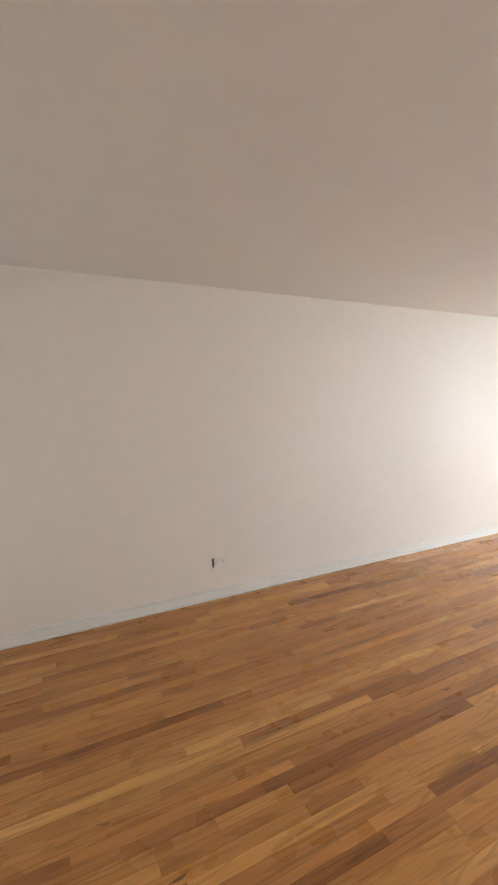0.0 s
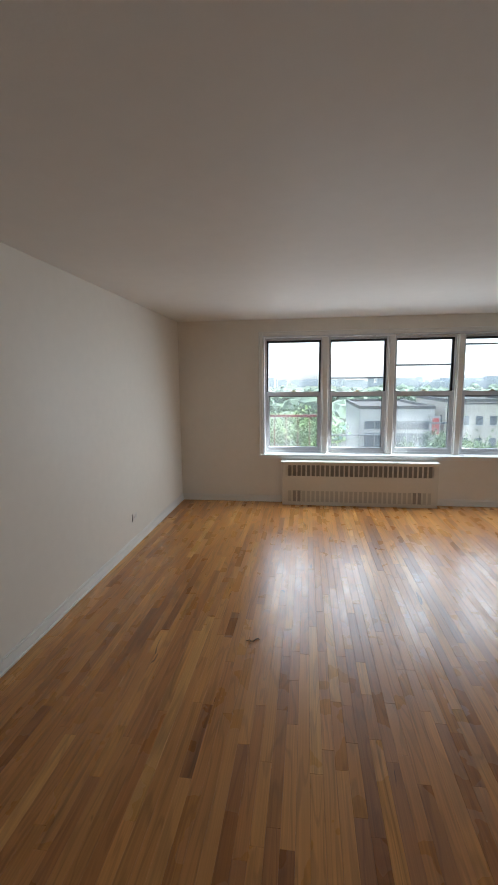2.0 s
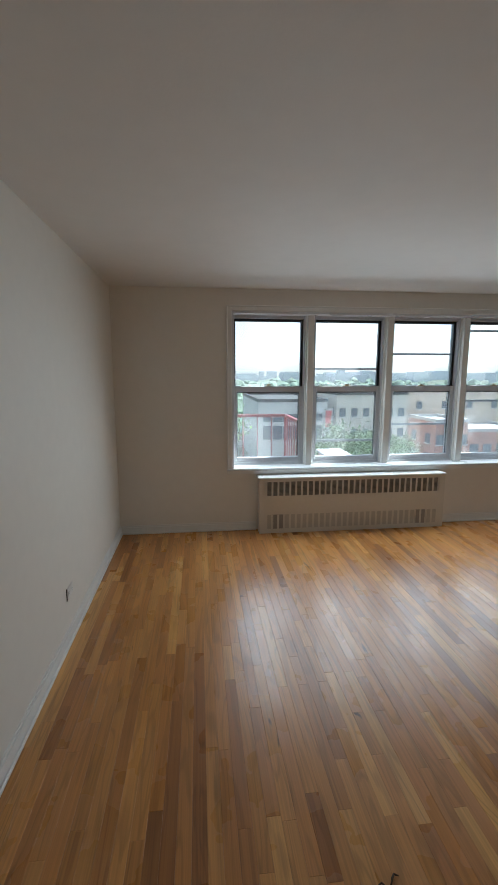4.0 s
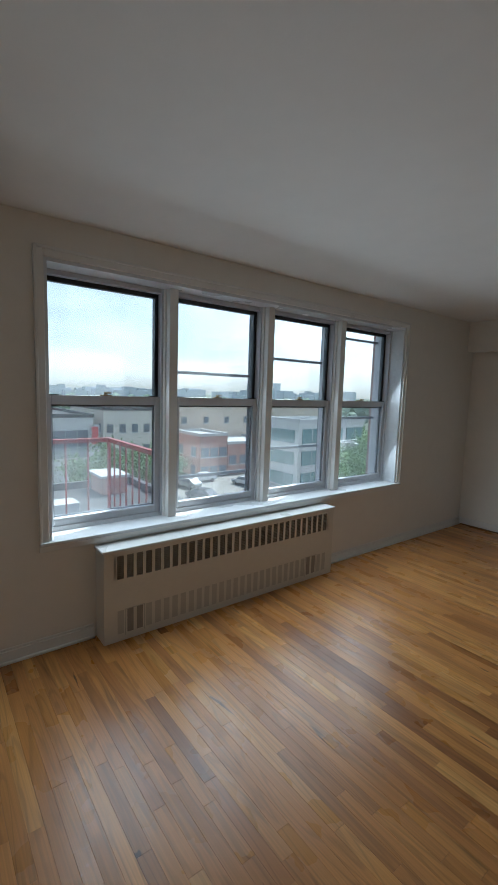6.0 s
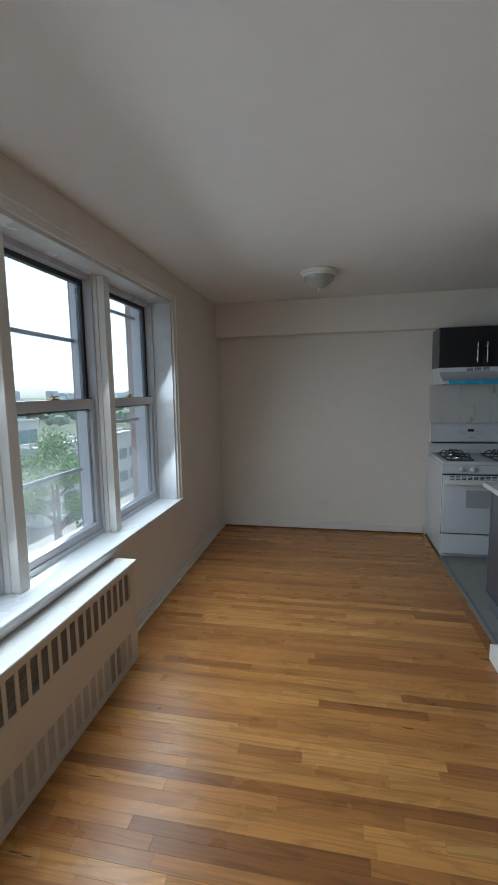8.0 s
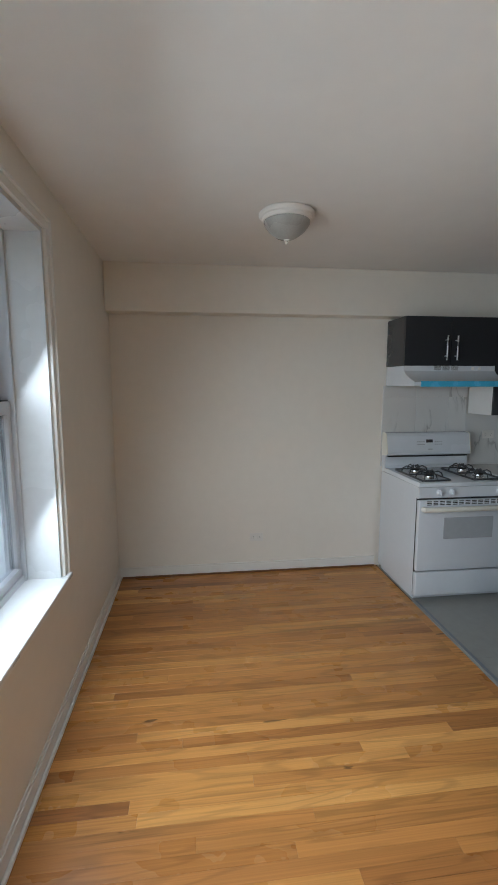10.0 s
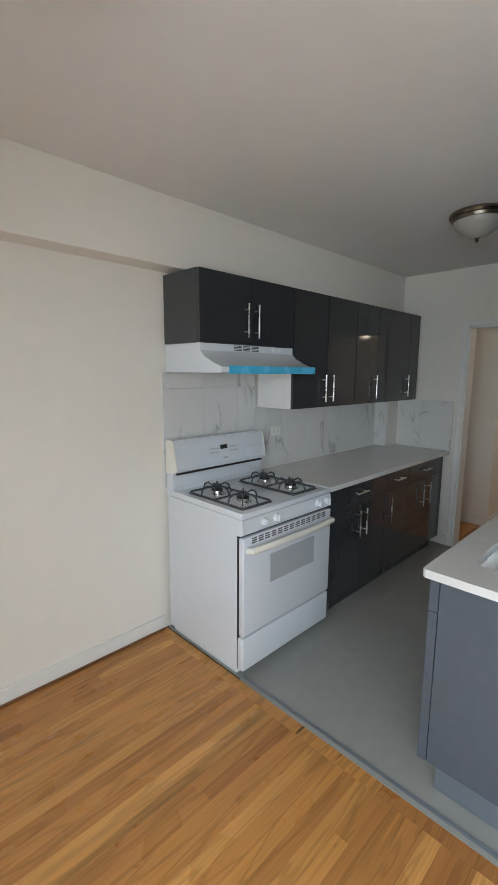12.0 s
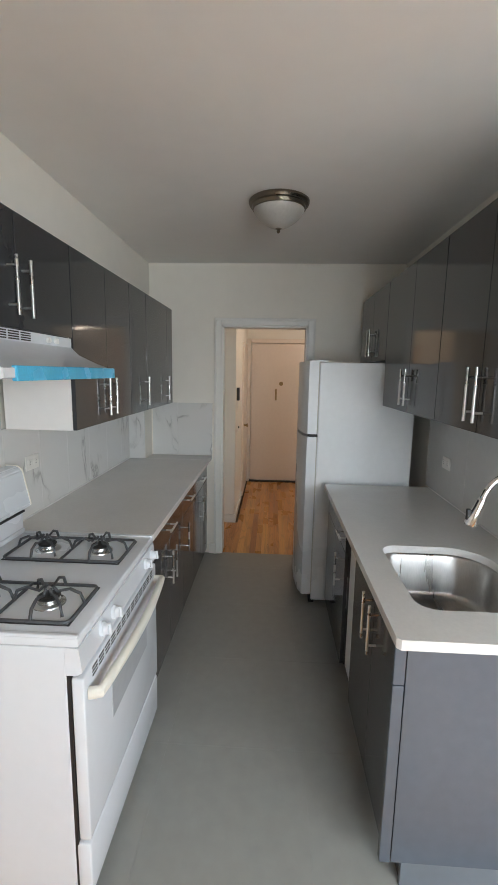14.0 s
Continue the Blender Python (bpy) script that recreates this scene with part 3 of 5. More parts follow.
def wall_unit(x0, x1, yb, yf, z0, z1, out, doors, label, white_sides=True):
    """doors: (x0, x1, handle x) each."""
    o = thing("wall_cabinet", label, "kitchen cabinet", "wall cabinets", at=((x0 + x1) / 2, yb, z0))
    part("body", boxm(x0, x1, yb, yf - out * 0.0185, z0, z1, 0.001), MELA if white_sides else CABE, o)
    for a, b, hx in doors:
        d = front(o, "door", a, b, yf, z0, z1, out)
        if hx is not None:
            handle(d, (hx, yf, z0 + 0.135), 0.19, "z", out)
    local(o)
    return o


LY, LB = -2.56, -2.885
ZB, ZT = 1.385, 2.165
wall_unit(3.72, 4.495, LB, LY, 1.785, ZT, 1, [(3.72, 4.11, 4.075), (4.11, 4.495, 4.16)], "charcoal gloss wall cabinet with two doors above the range hood", False)
wall_unit(2.96, 3.717, LB, LY, ZB, ZT, 1, [(2.96, 3.335, 3.292), (3.335, 3.717, 3.385)], "charcoal gloss two-door wall cabinet with white side")
wall_unit(2.62, 2.957, LB, LY, ZB, ZT, 1, [(2.62, 2.957, 2.672)], "charcoal gloss single-door wall cabinet")
wall_unit(2.05, 2.617, LB + 0.14, LY, ZB, ZT, 1, [(2.05, 2.617, 2.10)], "charcoal gloss wall cabinet beside the pipe chase")
wall_unit(1.86, 2.047, LB + 0.14, LY, ZB, ZT, 1, [(1.86, 2.047, None)], "narrow charcoal gloss filler cabinet at the end wall", False)

RYF, RYB = -0.98, -0.65
wall_unit(3.62, 4.40, RYB, RYF, 1.455, 2.235, -1, [(3.62, 4.02, 3.985), (4.02, 4.40, 4.055)], "charcoal gloss two-door wall cabinet above the sink", False)
wall_unit(2.70, 3.617, RYB, RYF, 1.455, 2.235, -1, [(2.70, 3.21, 3.17), (3.21, 3.617, 3.25)], "charcoal gloss two-door wall cabinet beside the fridge", False)
wall_unit(1.88, 2.697, RYB, RYF, 1.745, 2.235, -1, [(1.88, 2.29, 2.25), (2.29, 2.697, 2.335)], "short charcoal gloss wall cabinet over the fridge", False)


def base_unit(x0, x1, yb, yf, out, doors, drawer, label, body=None, body_top=0.885):
    o = thing("base_cabinet", label, "kitchen cabinet", "base cabinets", at=((x0 + x1) / 2, yb, 0))
    part("body", boxm(x0, x1, yb, yf - out * 0.0185, 0.10, body_top), body or CABE, o)
    part("toe_kick", boxm(x0, x1, yb, yf - out * 0.06, 0, 0.10), CABE, o)
    top = 0.885
    if drawer is not None:
        top = 0.735
        d = front(o, "drawer", x0, x1, yf, top, 0.882, out)
        handle(d, (drawer, yf, 0.812), 0.15, "x", out)
    for a, b, hx in doors:
        d = front(o, "door", a, b, yf, 0.105, top, out)
        if hx is not None:
            handle(d, (hx, yf, top - 0.145), 0.19, "z", out)
    local(o)
    return o


BY = -2.25
base_unit(2.955, 3.715, LB, BY, 1, [(2.955, 3.315, 3.272), (3.315, 3.715, 3.357)], 3.335, "charcoal gloss base cabinet with drawer and two doors")
base_unit(2.575, 2.952, LB, BY, 1, [(2.575, 2.952, 2.905)], 2.775, "charcoal gloss base cabinet with drawer and one door")
base_unit(1.93, 2.572, LB + 0.14, BY, 1, [(1.93, 2.26, 2.195), (2.26, 2.572, 2.325)], 2.257, "charcoal gloss base cabinet with drawer at the end wall")
o = thing("filler_panel", "dark cabinet filler panel beside the doorway casing", "cabinet panel", at=(1.88, -2.3, 0))
part("panel", boxm(1.85, 1.927, -2.70, BY - 0.012, 0.09, 0.885, 0.001), CABE, o)
local(o)

PY = -1.30
base_unit(3.685, 4.362, RYB, PY, -1, [(3.685, 4.06, 4.01), (4.06, 4.362, 4.112)], None, "charcoal gloss two-door sink base cabinet", body_top=0.66)
# white body paints the stove's reflection in this unit's gloss front
base_unit(3.425, 3.682, RYB, PY + 0.01, -1, [], None, "narrow cabinet beside the sink base, white for its front's reflection", MELA)
base_unit(2.72, 3.422, RYB, PY, -1, [(2.72, 3.07, None), (3.07, 3.422, 3.30)], 3.36, "charcoal gloss base cabinet with drawer beside the fridge")
o = thing("end_panel", "slate grey gloss end panel closing the sink counter", "cabinet panel", at=(4.38, -1.0, 0))
part("panel", boxm(4.366, 4.386, -1.28, RYB, 0.10, 0.884, 0.001), PANEL, o)
part("lower_corner_strip", boxm(4.364, 4.388, -1.318, -1.283, 0.10, 0.7335, 0.003), PANEL, o, "slate corner strip with rounded edge")
part("upper_corner_strip", boxm(4.364, 4.388, -1.318, -1.283, 0.7365, 0.884, 0.003), PANEL, o)
part("plinth", boxm(4.364, 4.380, -1.245, RYB, 0, 0.099, 0.002), PLINTH, o, "paler grey recessed plinth")
local(o)


# ---- worktops ----
worktop = thing("worktop", "pale grey quartz worktop beside the stove", "worktop", "worktops", at=(2.7, -2.55, 0.885))
bm = bmesh.new()
cube(bm, 2.0, 3.722, -2.899, -2.224, 0.886, 0.918, 0.003)
cube(bm, 1.80, 2.0, -2.762, -2.224, 0.886, 0.918, 0.003)
part("slab", bm, QUARTZ, worktop)
part("caulk_line", boxm(2.012, 3.722, -2.903, -2.896, 0.918, 0.923, 0.001), MELA, worktop, "white caulk line")
local(worktop)


def rounded(x0, x1, y0, y1, r_front, r_back, n=8):
    """Outline of a basin, anticlockwise; the back corners are rounder."""
    pts = []
    for cx, cy, r, a0 in ((x1 - r_front, y0 + r_front, r_front, -90), (x1 - r_back, y1 - r_back, r_back, 0), (x0 + r_back, y1 - r_back, r_back, 90), (x0 + r_front, y0 + r_front, r_front, 180)):
        for i in range(n + 1):
            a = radians(a0 + 90 * i / n)
            pts.append((cx + r * math.cos(a), cy + r * math.sin(a)))
    return pts


SX0, SX1, SY0, SY1 = 3.745, 4.27, -1.215, -0.79
sinktop = thing("sink_worktop", "pale grey quartz worktop with a sink cut-out", "worktop", "worktops", at=(3.6, -1.0, 0.885))
hole = rounded(SX0, SX1, SY0, SY1, 0.07, 0.16)
bm = bmesh.new()
outer = [(2.70, -1.33), (4.44 - 0.012, -1.33), (4.44, -1.318), (4.44, -0.647), (2.70, -0.647)]
rings = {}
for z in (0.886, 0.918):
    a = [bm.verts.new((x, y, z)) for x, y in outer]
    b = [bm.verts.new((x, y, z)) for x, y in hole]
    ea = [bm.edges.new((a[i], a[(i + 1) % len(a)])) for i in range(len(a))]
    eb = [bm.edges.new((b[i], b[(i + 1) % len(b)])) for i in range(len(b))]
    bmesh.ops.triangle_fill(bm, use_beauty=True, use_dissolve=False, edges=ea + eb)
    rings[z] = (a, b)
for k in (0, 1):
    lo, hi = rings[0.886][k], rings[0.918][k]
    for i in range(len(lo)):
        j = (i + 1) % len(lo)
        bm.faces.new((lo[i], lo[j], hi[j], hi[i]))
bmesh.ops.recalc_face_normals(bm, faces=bm.faces)
part("slab", bm, QUARTZ, sinktop)
part("caulk_line", boxm(2.71, 4.44, -0.650, -0.643, 0.918, 0.923, 0.001), MELA, sinktop, "white caulk line")
local(sinktop)

# undermount basin
sink = thing("sink", "undermount brushed stainless steel kitchen sink with rounded back", "sink", at=(4.0, -1.0, 0.70))
bm = bmesh.new()
levels = [(0.888, 0.006), (0.872, 0.0), (0.72, -0.012), (0.70, -0.022), (0.692, -0.05)]
loops = []
for z, grow in levels:
    loops.append([bm.verts.new((x, y, z)) for x, y in rounded(SX0 - grow, SX1 + grow, SY0 - grow, SY1 + grow, max(0.03, 0.07 + grow), max(0.05, 0.16 + grow))])
for a, b in zip(loops, loops[1:]):
    for i in range(len(a)):
        j = (i + 1) % len(a)
        bm.faces.new((a[i], b[i], b[j], a[j]))
bm.faces.new(loops[-1])
bmesh.ops.recalc_face_normals(bm, faces=bm.faces)
bmesh.ops.reverse_faces(bm, faces=bm.faces)
basin = part("basin", bm, SINKM, sink, "", 50)
solid = basin.modifiers.new("thickness", "SOLIDIFY")
solid.thickness, solid.offset = 0.002, 1
bm = bmesh.new()
lathe(bm, [(0, 0.002), (0.03, 0.002), (0.034, 0.005), (0.052, 0.004), (0.056, 0.0)], 28, (4.02, -0.95, 0.692))
part("drain", bm, CHROME, sink)
local(sink)

# faucet with pull-down head
faucet = thing("faucet", "brushed nickel gooseneck faucet with a pull-down spray head", "faucet", at=(4.09, -0.72, 0.918))
bm = bmesh.new()
lathe(bm, [(0, 0), (0.028, 0), (0.028, 0.008), (0.02, 0.014), (0.018, 0.10), (0.014, 0.11), (0, 0.11)], 28)
part("base", bm, CHROME, faucet)
bm = bmesh.new()
R = 0.125
arc = [(0, 0, 0.10), (0, 0, 0.20), (0, 0, 0.29)] + [(0, -R + R * math.cos(a), 0.29 + R * math.sin(a)) for a in [math.pi * 0.92 * i / 16 for i in range(1, 17)]]
tube(bm, arc, 0.0115, 14)
part("spout", bm, CHROME, faucet, "", 60)
e = Vector(arc[-1])
d = (Vector(arc[-1]) - Vector(arc[-2])).normalized()
bm = bmesh.new()
tube(bm, [e, e + d * 0.01, e + d * 0.05, e + d * 0.10, e + d * 0.105], [0.0125, 0.0155, 0.017, 0.023, 0.021], 18)
head = part("spray_head", bm, CHROME, faucet, "", 40)
bm = bmesh.new()
c = e + d * 0.065
cube(bm, c.x - 0.008, c.x + 0.008, c.y - 0.028, c.y - 0.014, c.z - 0.028, c.z + 0.022, 0.003)
part("spray_button", bm, BLACK, head, "black spray button")
bm = bmesh.new()
rod(bm, (0.015, 0, 0.06), (0.045, 0, 0.066), 0.011, 14)
rod(bm, (0.045, 0, 0.066), (0.06, -0.005, 0.14), 0.006, 10, 0.0045)
part("lever", bm, CHROME, faucet, "", 40)


# ---- gas stove ----
SL, SR = 3.735, 4.503
stove = thing("gas_stove", "white enamelled freestanding gas range with four burners", "stove", at=(4.12, -2.55, 0))
SF = -2.262
bm = bmesh.new()
cube(bm, SL, SR, -2.878, SF, 0.035, 0.885, 0.004)
cube(bm, SL + 0.02, SR - 0.02, -2.86, SF - 0.02, 0.0, 0.04)
part("body", bm, ENAMEL, stove)
part("door_gap", boxm(SL + 0.004, SR - 0.004, SF - 0.002, SF + 0.010, 0.05, 0.82), BLACK, stove)
bm = bmesh.new()
cube(bm, SL - 0.002, SR + 0.002, -2.84, -2.222, 0.885, 0.917, 0.009, 3)
cooktop = part("cooktop", bm, ENAMEL, stove)
bm = bmesh.new()
cube(bm, SL, SR, -2.84, -2.815, 0.91, 0.937, 0.006)
for x0, x1 in ((SL, SL + 0.018), (SR - 0.018, SR)):
    cube(bm, x0, x1, -2.83, -2.225, 0.91, 0.922, 0.005)
part("cooktop_rim", bm, ENAMEL, cooktop)
# sloped control panel
bm = bmesh.new()
extrude_yz(bm, [(SF, 0.80), (-2.232, 0.80), (-2.214, 0.81), (-2.222, 0.885), (SF, 0.885)], SL, SR)
panel = part("control_panel", bm, ENAMEL, stove)
for x in (4.345, 4.247, 3.873, 3.783):
    bm = bmesh.new()
    m = pose(x, -2.218, 0.846, -84, 0, 0)
    lathe(bm, [(0, -0.002), (0.024, -0.002), (0.023, 0.008), (0.0185, 0.012), (0.017, 0.024), (0, 0.026)], 26)
    cube(bm, -0.005, 0.005, -0.018, 0.018, 0.02, 0.031, 0.002)
    bmesh.ops.transform(bm, matrix=m, verts=bm.verts)
    part("knob", bm, ENAMEL, panel, "white round burner knob", 40)
# back guard
bm = bmesh.new()
extrude_yz(bm, [(-2.885, 0.885), (-2.822, 0.885), (-2.822, 1.025), (-2.790, 1.035), (-2.780, 1.05), (-2.812, 1.205), (-2.83, 1.222), (-2.885, 1.225)], SL + 0.004, SR - 0.004)
bmesh.ops.bevel(bm, geom=[e for e in bm.edges if abs(e.verts[0].co.x - e.verts[1].co.x) > 0.1], offset=0.006, segments=2, affect="EDGES")
guard = part("back_guard", bm, ENAMEL, stove)
for x0, x1 in ((SL, SL + 0.006), (SR - 0.006, SR)):
    bm = bmesh.new()
    extrude_yz(bm, [(-2.887, 1.02), (-2.795, 1.035), (-2.777, 1.05), (-2.809, 1.21), (-2.83, 1.226), (-2.887, 1.228)], x0, x1)
    part("end_cap", bm, CREAM, guard, "yellowed plastic end cap")
part("guard_groove", boxm(SL + 0.02, SR - 0.02, -2.823, -2.800, 1.018, 1.027), BLACK, guard)


def on_guard(x0, x1, u0, u1, thick):
    """A plate on the guard's sloping face; u: 0 at its foot, 1 at its top."""
    a, b = Vector((0, -2.7815, 1.055)), Vector((0, -2.8115, 1.2))
    n = Vector((0, 0.979, 0.203))
    bm = bmesh.new()
    lo, hi = a.lerp(b, u0), a.lerp(b, u1)
    extrude_yz(bm, [(lo.y, lo.z), (lo.y + n.y * thick, lo.z + n.z * thick), (hi.y + n.y * thick, hi.z + n.z * thick), (hi.y, hi.z)], x0, x1)
    return bm


clock = part("control_pad", on_guard(3.985, 4.235, 0.36, 0.82, 0.002), ENAMEL, guard, "white touch pad with grey marks")
part("display", on_guard(4.085, 4.145, 0.58, 0.76, 0.004), BLACK, clock, "black clock display")
for i in range(4):
    for j in range(2):
        part("key_mark", on_guard(4.0 + i * 0.018, 4.012 + i * 0.018, 0.44 + j * 0.16, 0.50 + j * 0.16, 0.003), OVENG, clock)
        part("key_mark", on_guard(4.16 + i * 0.018, 4.172 + i * 0.018, 0.44 + j * 0.16, 0.50 + j * 0.16, 0.003), OVENG, clock)
part("badge", on_guard(4.09, 4.13, 0.16, 0.22, 0.002), OVENG, guard)
# oven door
bm = bmesh.new()
cube(bm, SL + 0.002, SR - 0.002, SF + 0.012, -2.212, 0.245, 0.79, 0.008, 3)
door = part("oven_door", bm, ENAMEL, stove)
part("oven_window", boxm(3.905, 4.30, -2.2135, -2.2095, 0.49, 0.655, 0.002), OVENG, door, "pale grey oven window")
bm = bmesh.new()
n = 14
path = [Vector((SR - 0.03, -2.21, 0.725))]
for i in range(n + 1):
    u = i / n
    path.append(Vector((SR - 0.035 - (SR - SL - 0.07) * u, -2.178 + 0.022 * math.sin(math.pi * u), 0.728 + 0.004 * math.sin(math.pi * u))))
path.append(Vector((SL + 0.03, -2.21, 0.725)))
tube(bm, path, 0.0155, 14)
bmesh.ops.scale(bm, vec=(1, 1, 1.25), space=Matrix.Translation((0, 0, -0.728)), verts=bm.verts)
part("oven_handle", bm, CREAM, door, "off-white bowed oven handle", 60)
for i in range(13):
    x = SL + 0.08 + i * (SR - SL - 0.16) / 12
    bm = bmesh.new()
    for z in (0.756, 0.768, 0.780):
        cube(bm, x - 0.019, x + 0.019, -2.2135, -2.211, z - 0.0035, z + 0.0035, 0.001)
    part("vent_slot", bm, SLOT, door)
part("storage_drawer", boxm(SL + 0.002, SR - 0.002, SF + 0.002, -2.214, 0.045, 0.232, 0.010, 3), ENAMEL, stove)


def burner(x, y):
    bm = bmesh.new()
    lathe(bm, [(0, 0), (0.052, 0), (0.05, 0.006), (0.036, 0.010), (0.034, 0.022), (0, 0.022)], 28, (x, y, 0.919))
    b = part("burner", bm, STEEL, cooktop)
    bm = bmesh.new()
    lathe(bm, [(0, 0), (0.034, 0), (0.036, 0.005), (0.03, 0.009), (0, 0.010)], 28, (x, y, 0.941))
    part("burner_cap", bm, BLACK, b, "black burner cap")


def grate(x, y0, y1):
    """One cast grate over a front and a back burner: a frame, and arms that rise towards each burner."""
    bm = bmesh.new()
    w = 0.112
    r = 0.0053
    zt = 0.926
    ym = (y0 + y1) / 2
    corner = 0.02
    ring = []
    for cx, cy, a0 in ((x + w - corner, y1 - corner, 0), (x - w + corner, y1 - corner, 90), (x - w + corner, y0 + corner, 180), (x + w - corner, y0 + corner, 270)):
        for i in range(4):
            a = radians(a0 + 30 * i)
            ring.append((cx + corner * math.cos(a), cy + corner * math.sin(a), zt))
    tube(bm, ring + [ring[0]], r, 8)
    tube(bm, [(x - w, ym, zt), (x + w, ym, zt)], r, 8)
    for c in ((y0 + ym) / 2, (ym + y1) / 2):
        for dx, dy in ((1, 0), (-1, 0), (0, 1), (0, -1), (0.72, 0.72), (-0.72, -0.72)):
            L = w if dx in (1, -1) else (ym - y0) / 2
            pts = [(x + dx * L, c + dy * L, zt), (x + dx * (L - 0.012), c + dy * (L - 0.012), 0.958), (x + dx * 0.07, c + dy * 0.07, 0.972), (x + dx * 0.03, c + dy * 0.03, 0.962), (x + dx * 0.016, c + dy * 0.016, 0.976)]
            tube(bm, pts, r, 8)
    g = part("grate", bm, IRON, cooktop, "grey cast-iron burner grate", 60)
    part("drip_pan", boxm(x - w - 0.003, x + w + 0.003, y0 - 0.003, y1 + 0.003, 0.9165, 0.9195), BLACK, g)
    part("pan_well", boxm(x - w + 0.004, x + w - 0.004, y0 + 0.004, y1 - 0.004, 0.9195, 0.921), ENAMEL, g)


for gx in (4.335, 3.925):
    grate(gx, -2.735, -2.275)
    burner(gx, -2.61)
    burner(gx, -2.39)
local(stove)

# ---- range hood ----
hood = thing("range_hood", "white under-cabinet range hood with blue protective film on its lip", "range hood", at=(4.11, -2.7, 1.65))
bm = bmesh.new()
extrude_yz(bm, [(-2.885, 1.625), (-2.40, 1.625), (-2.388, 1.63), (-2.388, 1.655), (-2.46, 1.680), (-2.535, 1.715), (-2.565, 1.745), (-2.565, 1.783), (-2.885, 1.783)], 3.723, 4.49)
part("shell", bm, ENAMEL, hood)
part("blue_film", boxm(3.715, 4.44, -2.398, -2.382, 1.620, 1.662, 0.003), BLUEF, hood, "blue protective film on the front lip")
for i in range(3):
    bm = bmesh.new()
    for j in range(4):
        cube(bm, 4.04 + i * 0.072, 4.10 + i * 0.072, -2.5665, -2.5635, 1.750 + j * 0.008, 1.7545 + j * 0.008)
    part("vent_grille", bm, SLOT, hood)
for x in (3.86, 3.92):
    bm = bmesh.new()
    rod(bm, (x, -2.565, 1.763), (x, -2.555, 1.763), 0.011, 18)
    part("switch_knob", bm, MELA, hood)
local(hood)

# ---- refrigerator ----
fridge = thing("refrigerator", "white top-freezer refrigerator with textured sides", "refrigerator", at=(2.27, -1.05, 0))
FX0, FX1 = 1.93, 2.625
part("cabinet", boxm(FX0, FX1, -1.385, -0.745, 0.03, 1.73, 0.006), FRIDGE, fridge)
part("base_grille", boxm(FX0 + 0.02, FX1 - 0.02, -1.40, -1.36, 0.0, 0.07, 0.004), BLACK, fridge)


def fridge_door(z0, z1):
    bm = bmesh.new()
    out = []
    n = 10
    for i in range(n + 1):
        u = i / n
        out.append((FX0 + (FX1 - FX0) * u, -1.455 - 0.045 * math.sin(math.pi * u) ** 0.5))
    pts = [(FX1, -1.392), (FX0, -1.392)] + out
    lo = [bm.verts.new((x, y, z0)) for x, y in pts]
    hi = [bm.verts.new((x, y, z1)) for x, y in pts]
    bm.faces.new(lo)
    bm.faces.new(hi[::-1])
    for i in range(len(pts)):
        j = (i + 1) % len(pts)
        bm.faces.new((lo[i], hi[i], hi[j], lo[j]))
    bmesh.ops.recalc_face_normals(bm, faces=bm.faces)
    return bm


fd = part("freezer_door", fridge_door(1.245, 1.735), FRIDGE, fridge, "", 40)
part("gasket", boxm(FX0 + 0.01, FX1 - 0.01, -1.394, -1.383, 1.25, 1.73), DULL, fd)
fd2 = part("fridge_door", fridge_door(0.075, 1.225), FRIDGE, fridge, "", 40)
part("gasket", boxm(FX0 + 0.01, FX1 - 0.01, -1.394, -1.383, 0.08, 1.22), DULL, fd2)
part("hinge", boxm(FX1 - 0.05, FX1 - 0.005, -1.45, -1.37, 1.226, 1.244, 0.003), BLACK, fridge, "black middle hinge")
part("top_hinge", boxm(FX1 - 0.06, FX1 - 0.005, -1.44, -1.33, 1.732, 1.746, 0.004), FRIDGE, fridge)
local(fridge)

# ---- hall ----
front_door = tagged(new("door_1"), "closed cream painted entrance door at the end of the hall", "door", kind="structure")
part("leaf", boxm(XE, XE + 0.045, -2.02, -1.13, 0.02, 2.08, 0.004), HALLP, front_door)
bm = bmesh.new()
cube(bm, XE, XE + 0.065, -2.09, -2.028, 0, 2.15, 0.005)
cube(bm, XE, XE + 0.065, -1.122, -1.06, 0, 2.15, 0.005)
cube(bm, XE, XE + 0.065, -2.028, -1.122, 2.088, 2.15, 0.005)
part("door_frame", bm, HALLP, front_door)
part("threshold", boxm(XE, XE + 0.09, -2.028, -1.122, 0, 0.02, 0.003), BLACK, front_door, "dark door threshold")
for z in (0.28, 1.9):
    bm = bmesh.new()
    rod(bm, (XE + 0.052, -2.024, z - 0.07), (XE + 0.052, -2.024, z + 0.07), 0.010)
    part("hinge", bm, HALLP, front_door)
bm = bmesh.new()
rod(bm, (XE + 0.045, -1.575, 1.50), (XE + 0.060, -1.575, 1.50), 0.03, 24)
part("peephole", bm, BRASS, front_door, "round brass peephole")
part("knocker", boxm(XE + 0.045, XE + 0.06, -1.66, -1.635, 1.25, 1.42, 0.005), BRASS, front_door)
closet = tagged(new("door_2"), "closed cream painted closet door in the hall", "door", kind="structure")
part("leaf", boxm(-0.78, -0.02, -2.09, -2.066, 0.02, 2.03, 0.004), HALLP, closet)
bm = bmesh.new()
lathe(bm, [(0, 0.0), (0.02, 0.0), (0.012, 0.012), (0.012, 0.03), (0.026, 0.04), (0.024, 0.056), (0, 0.062)], 20)
bmesh.ops.transform(bm, matrix=pose(-0.08, -2.066, 0.97, -90), verts=bm.verts)
part("knob", bm, BRASS, closet, "small brass knob")
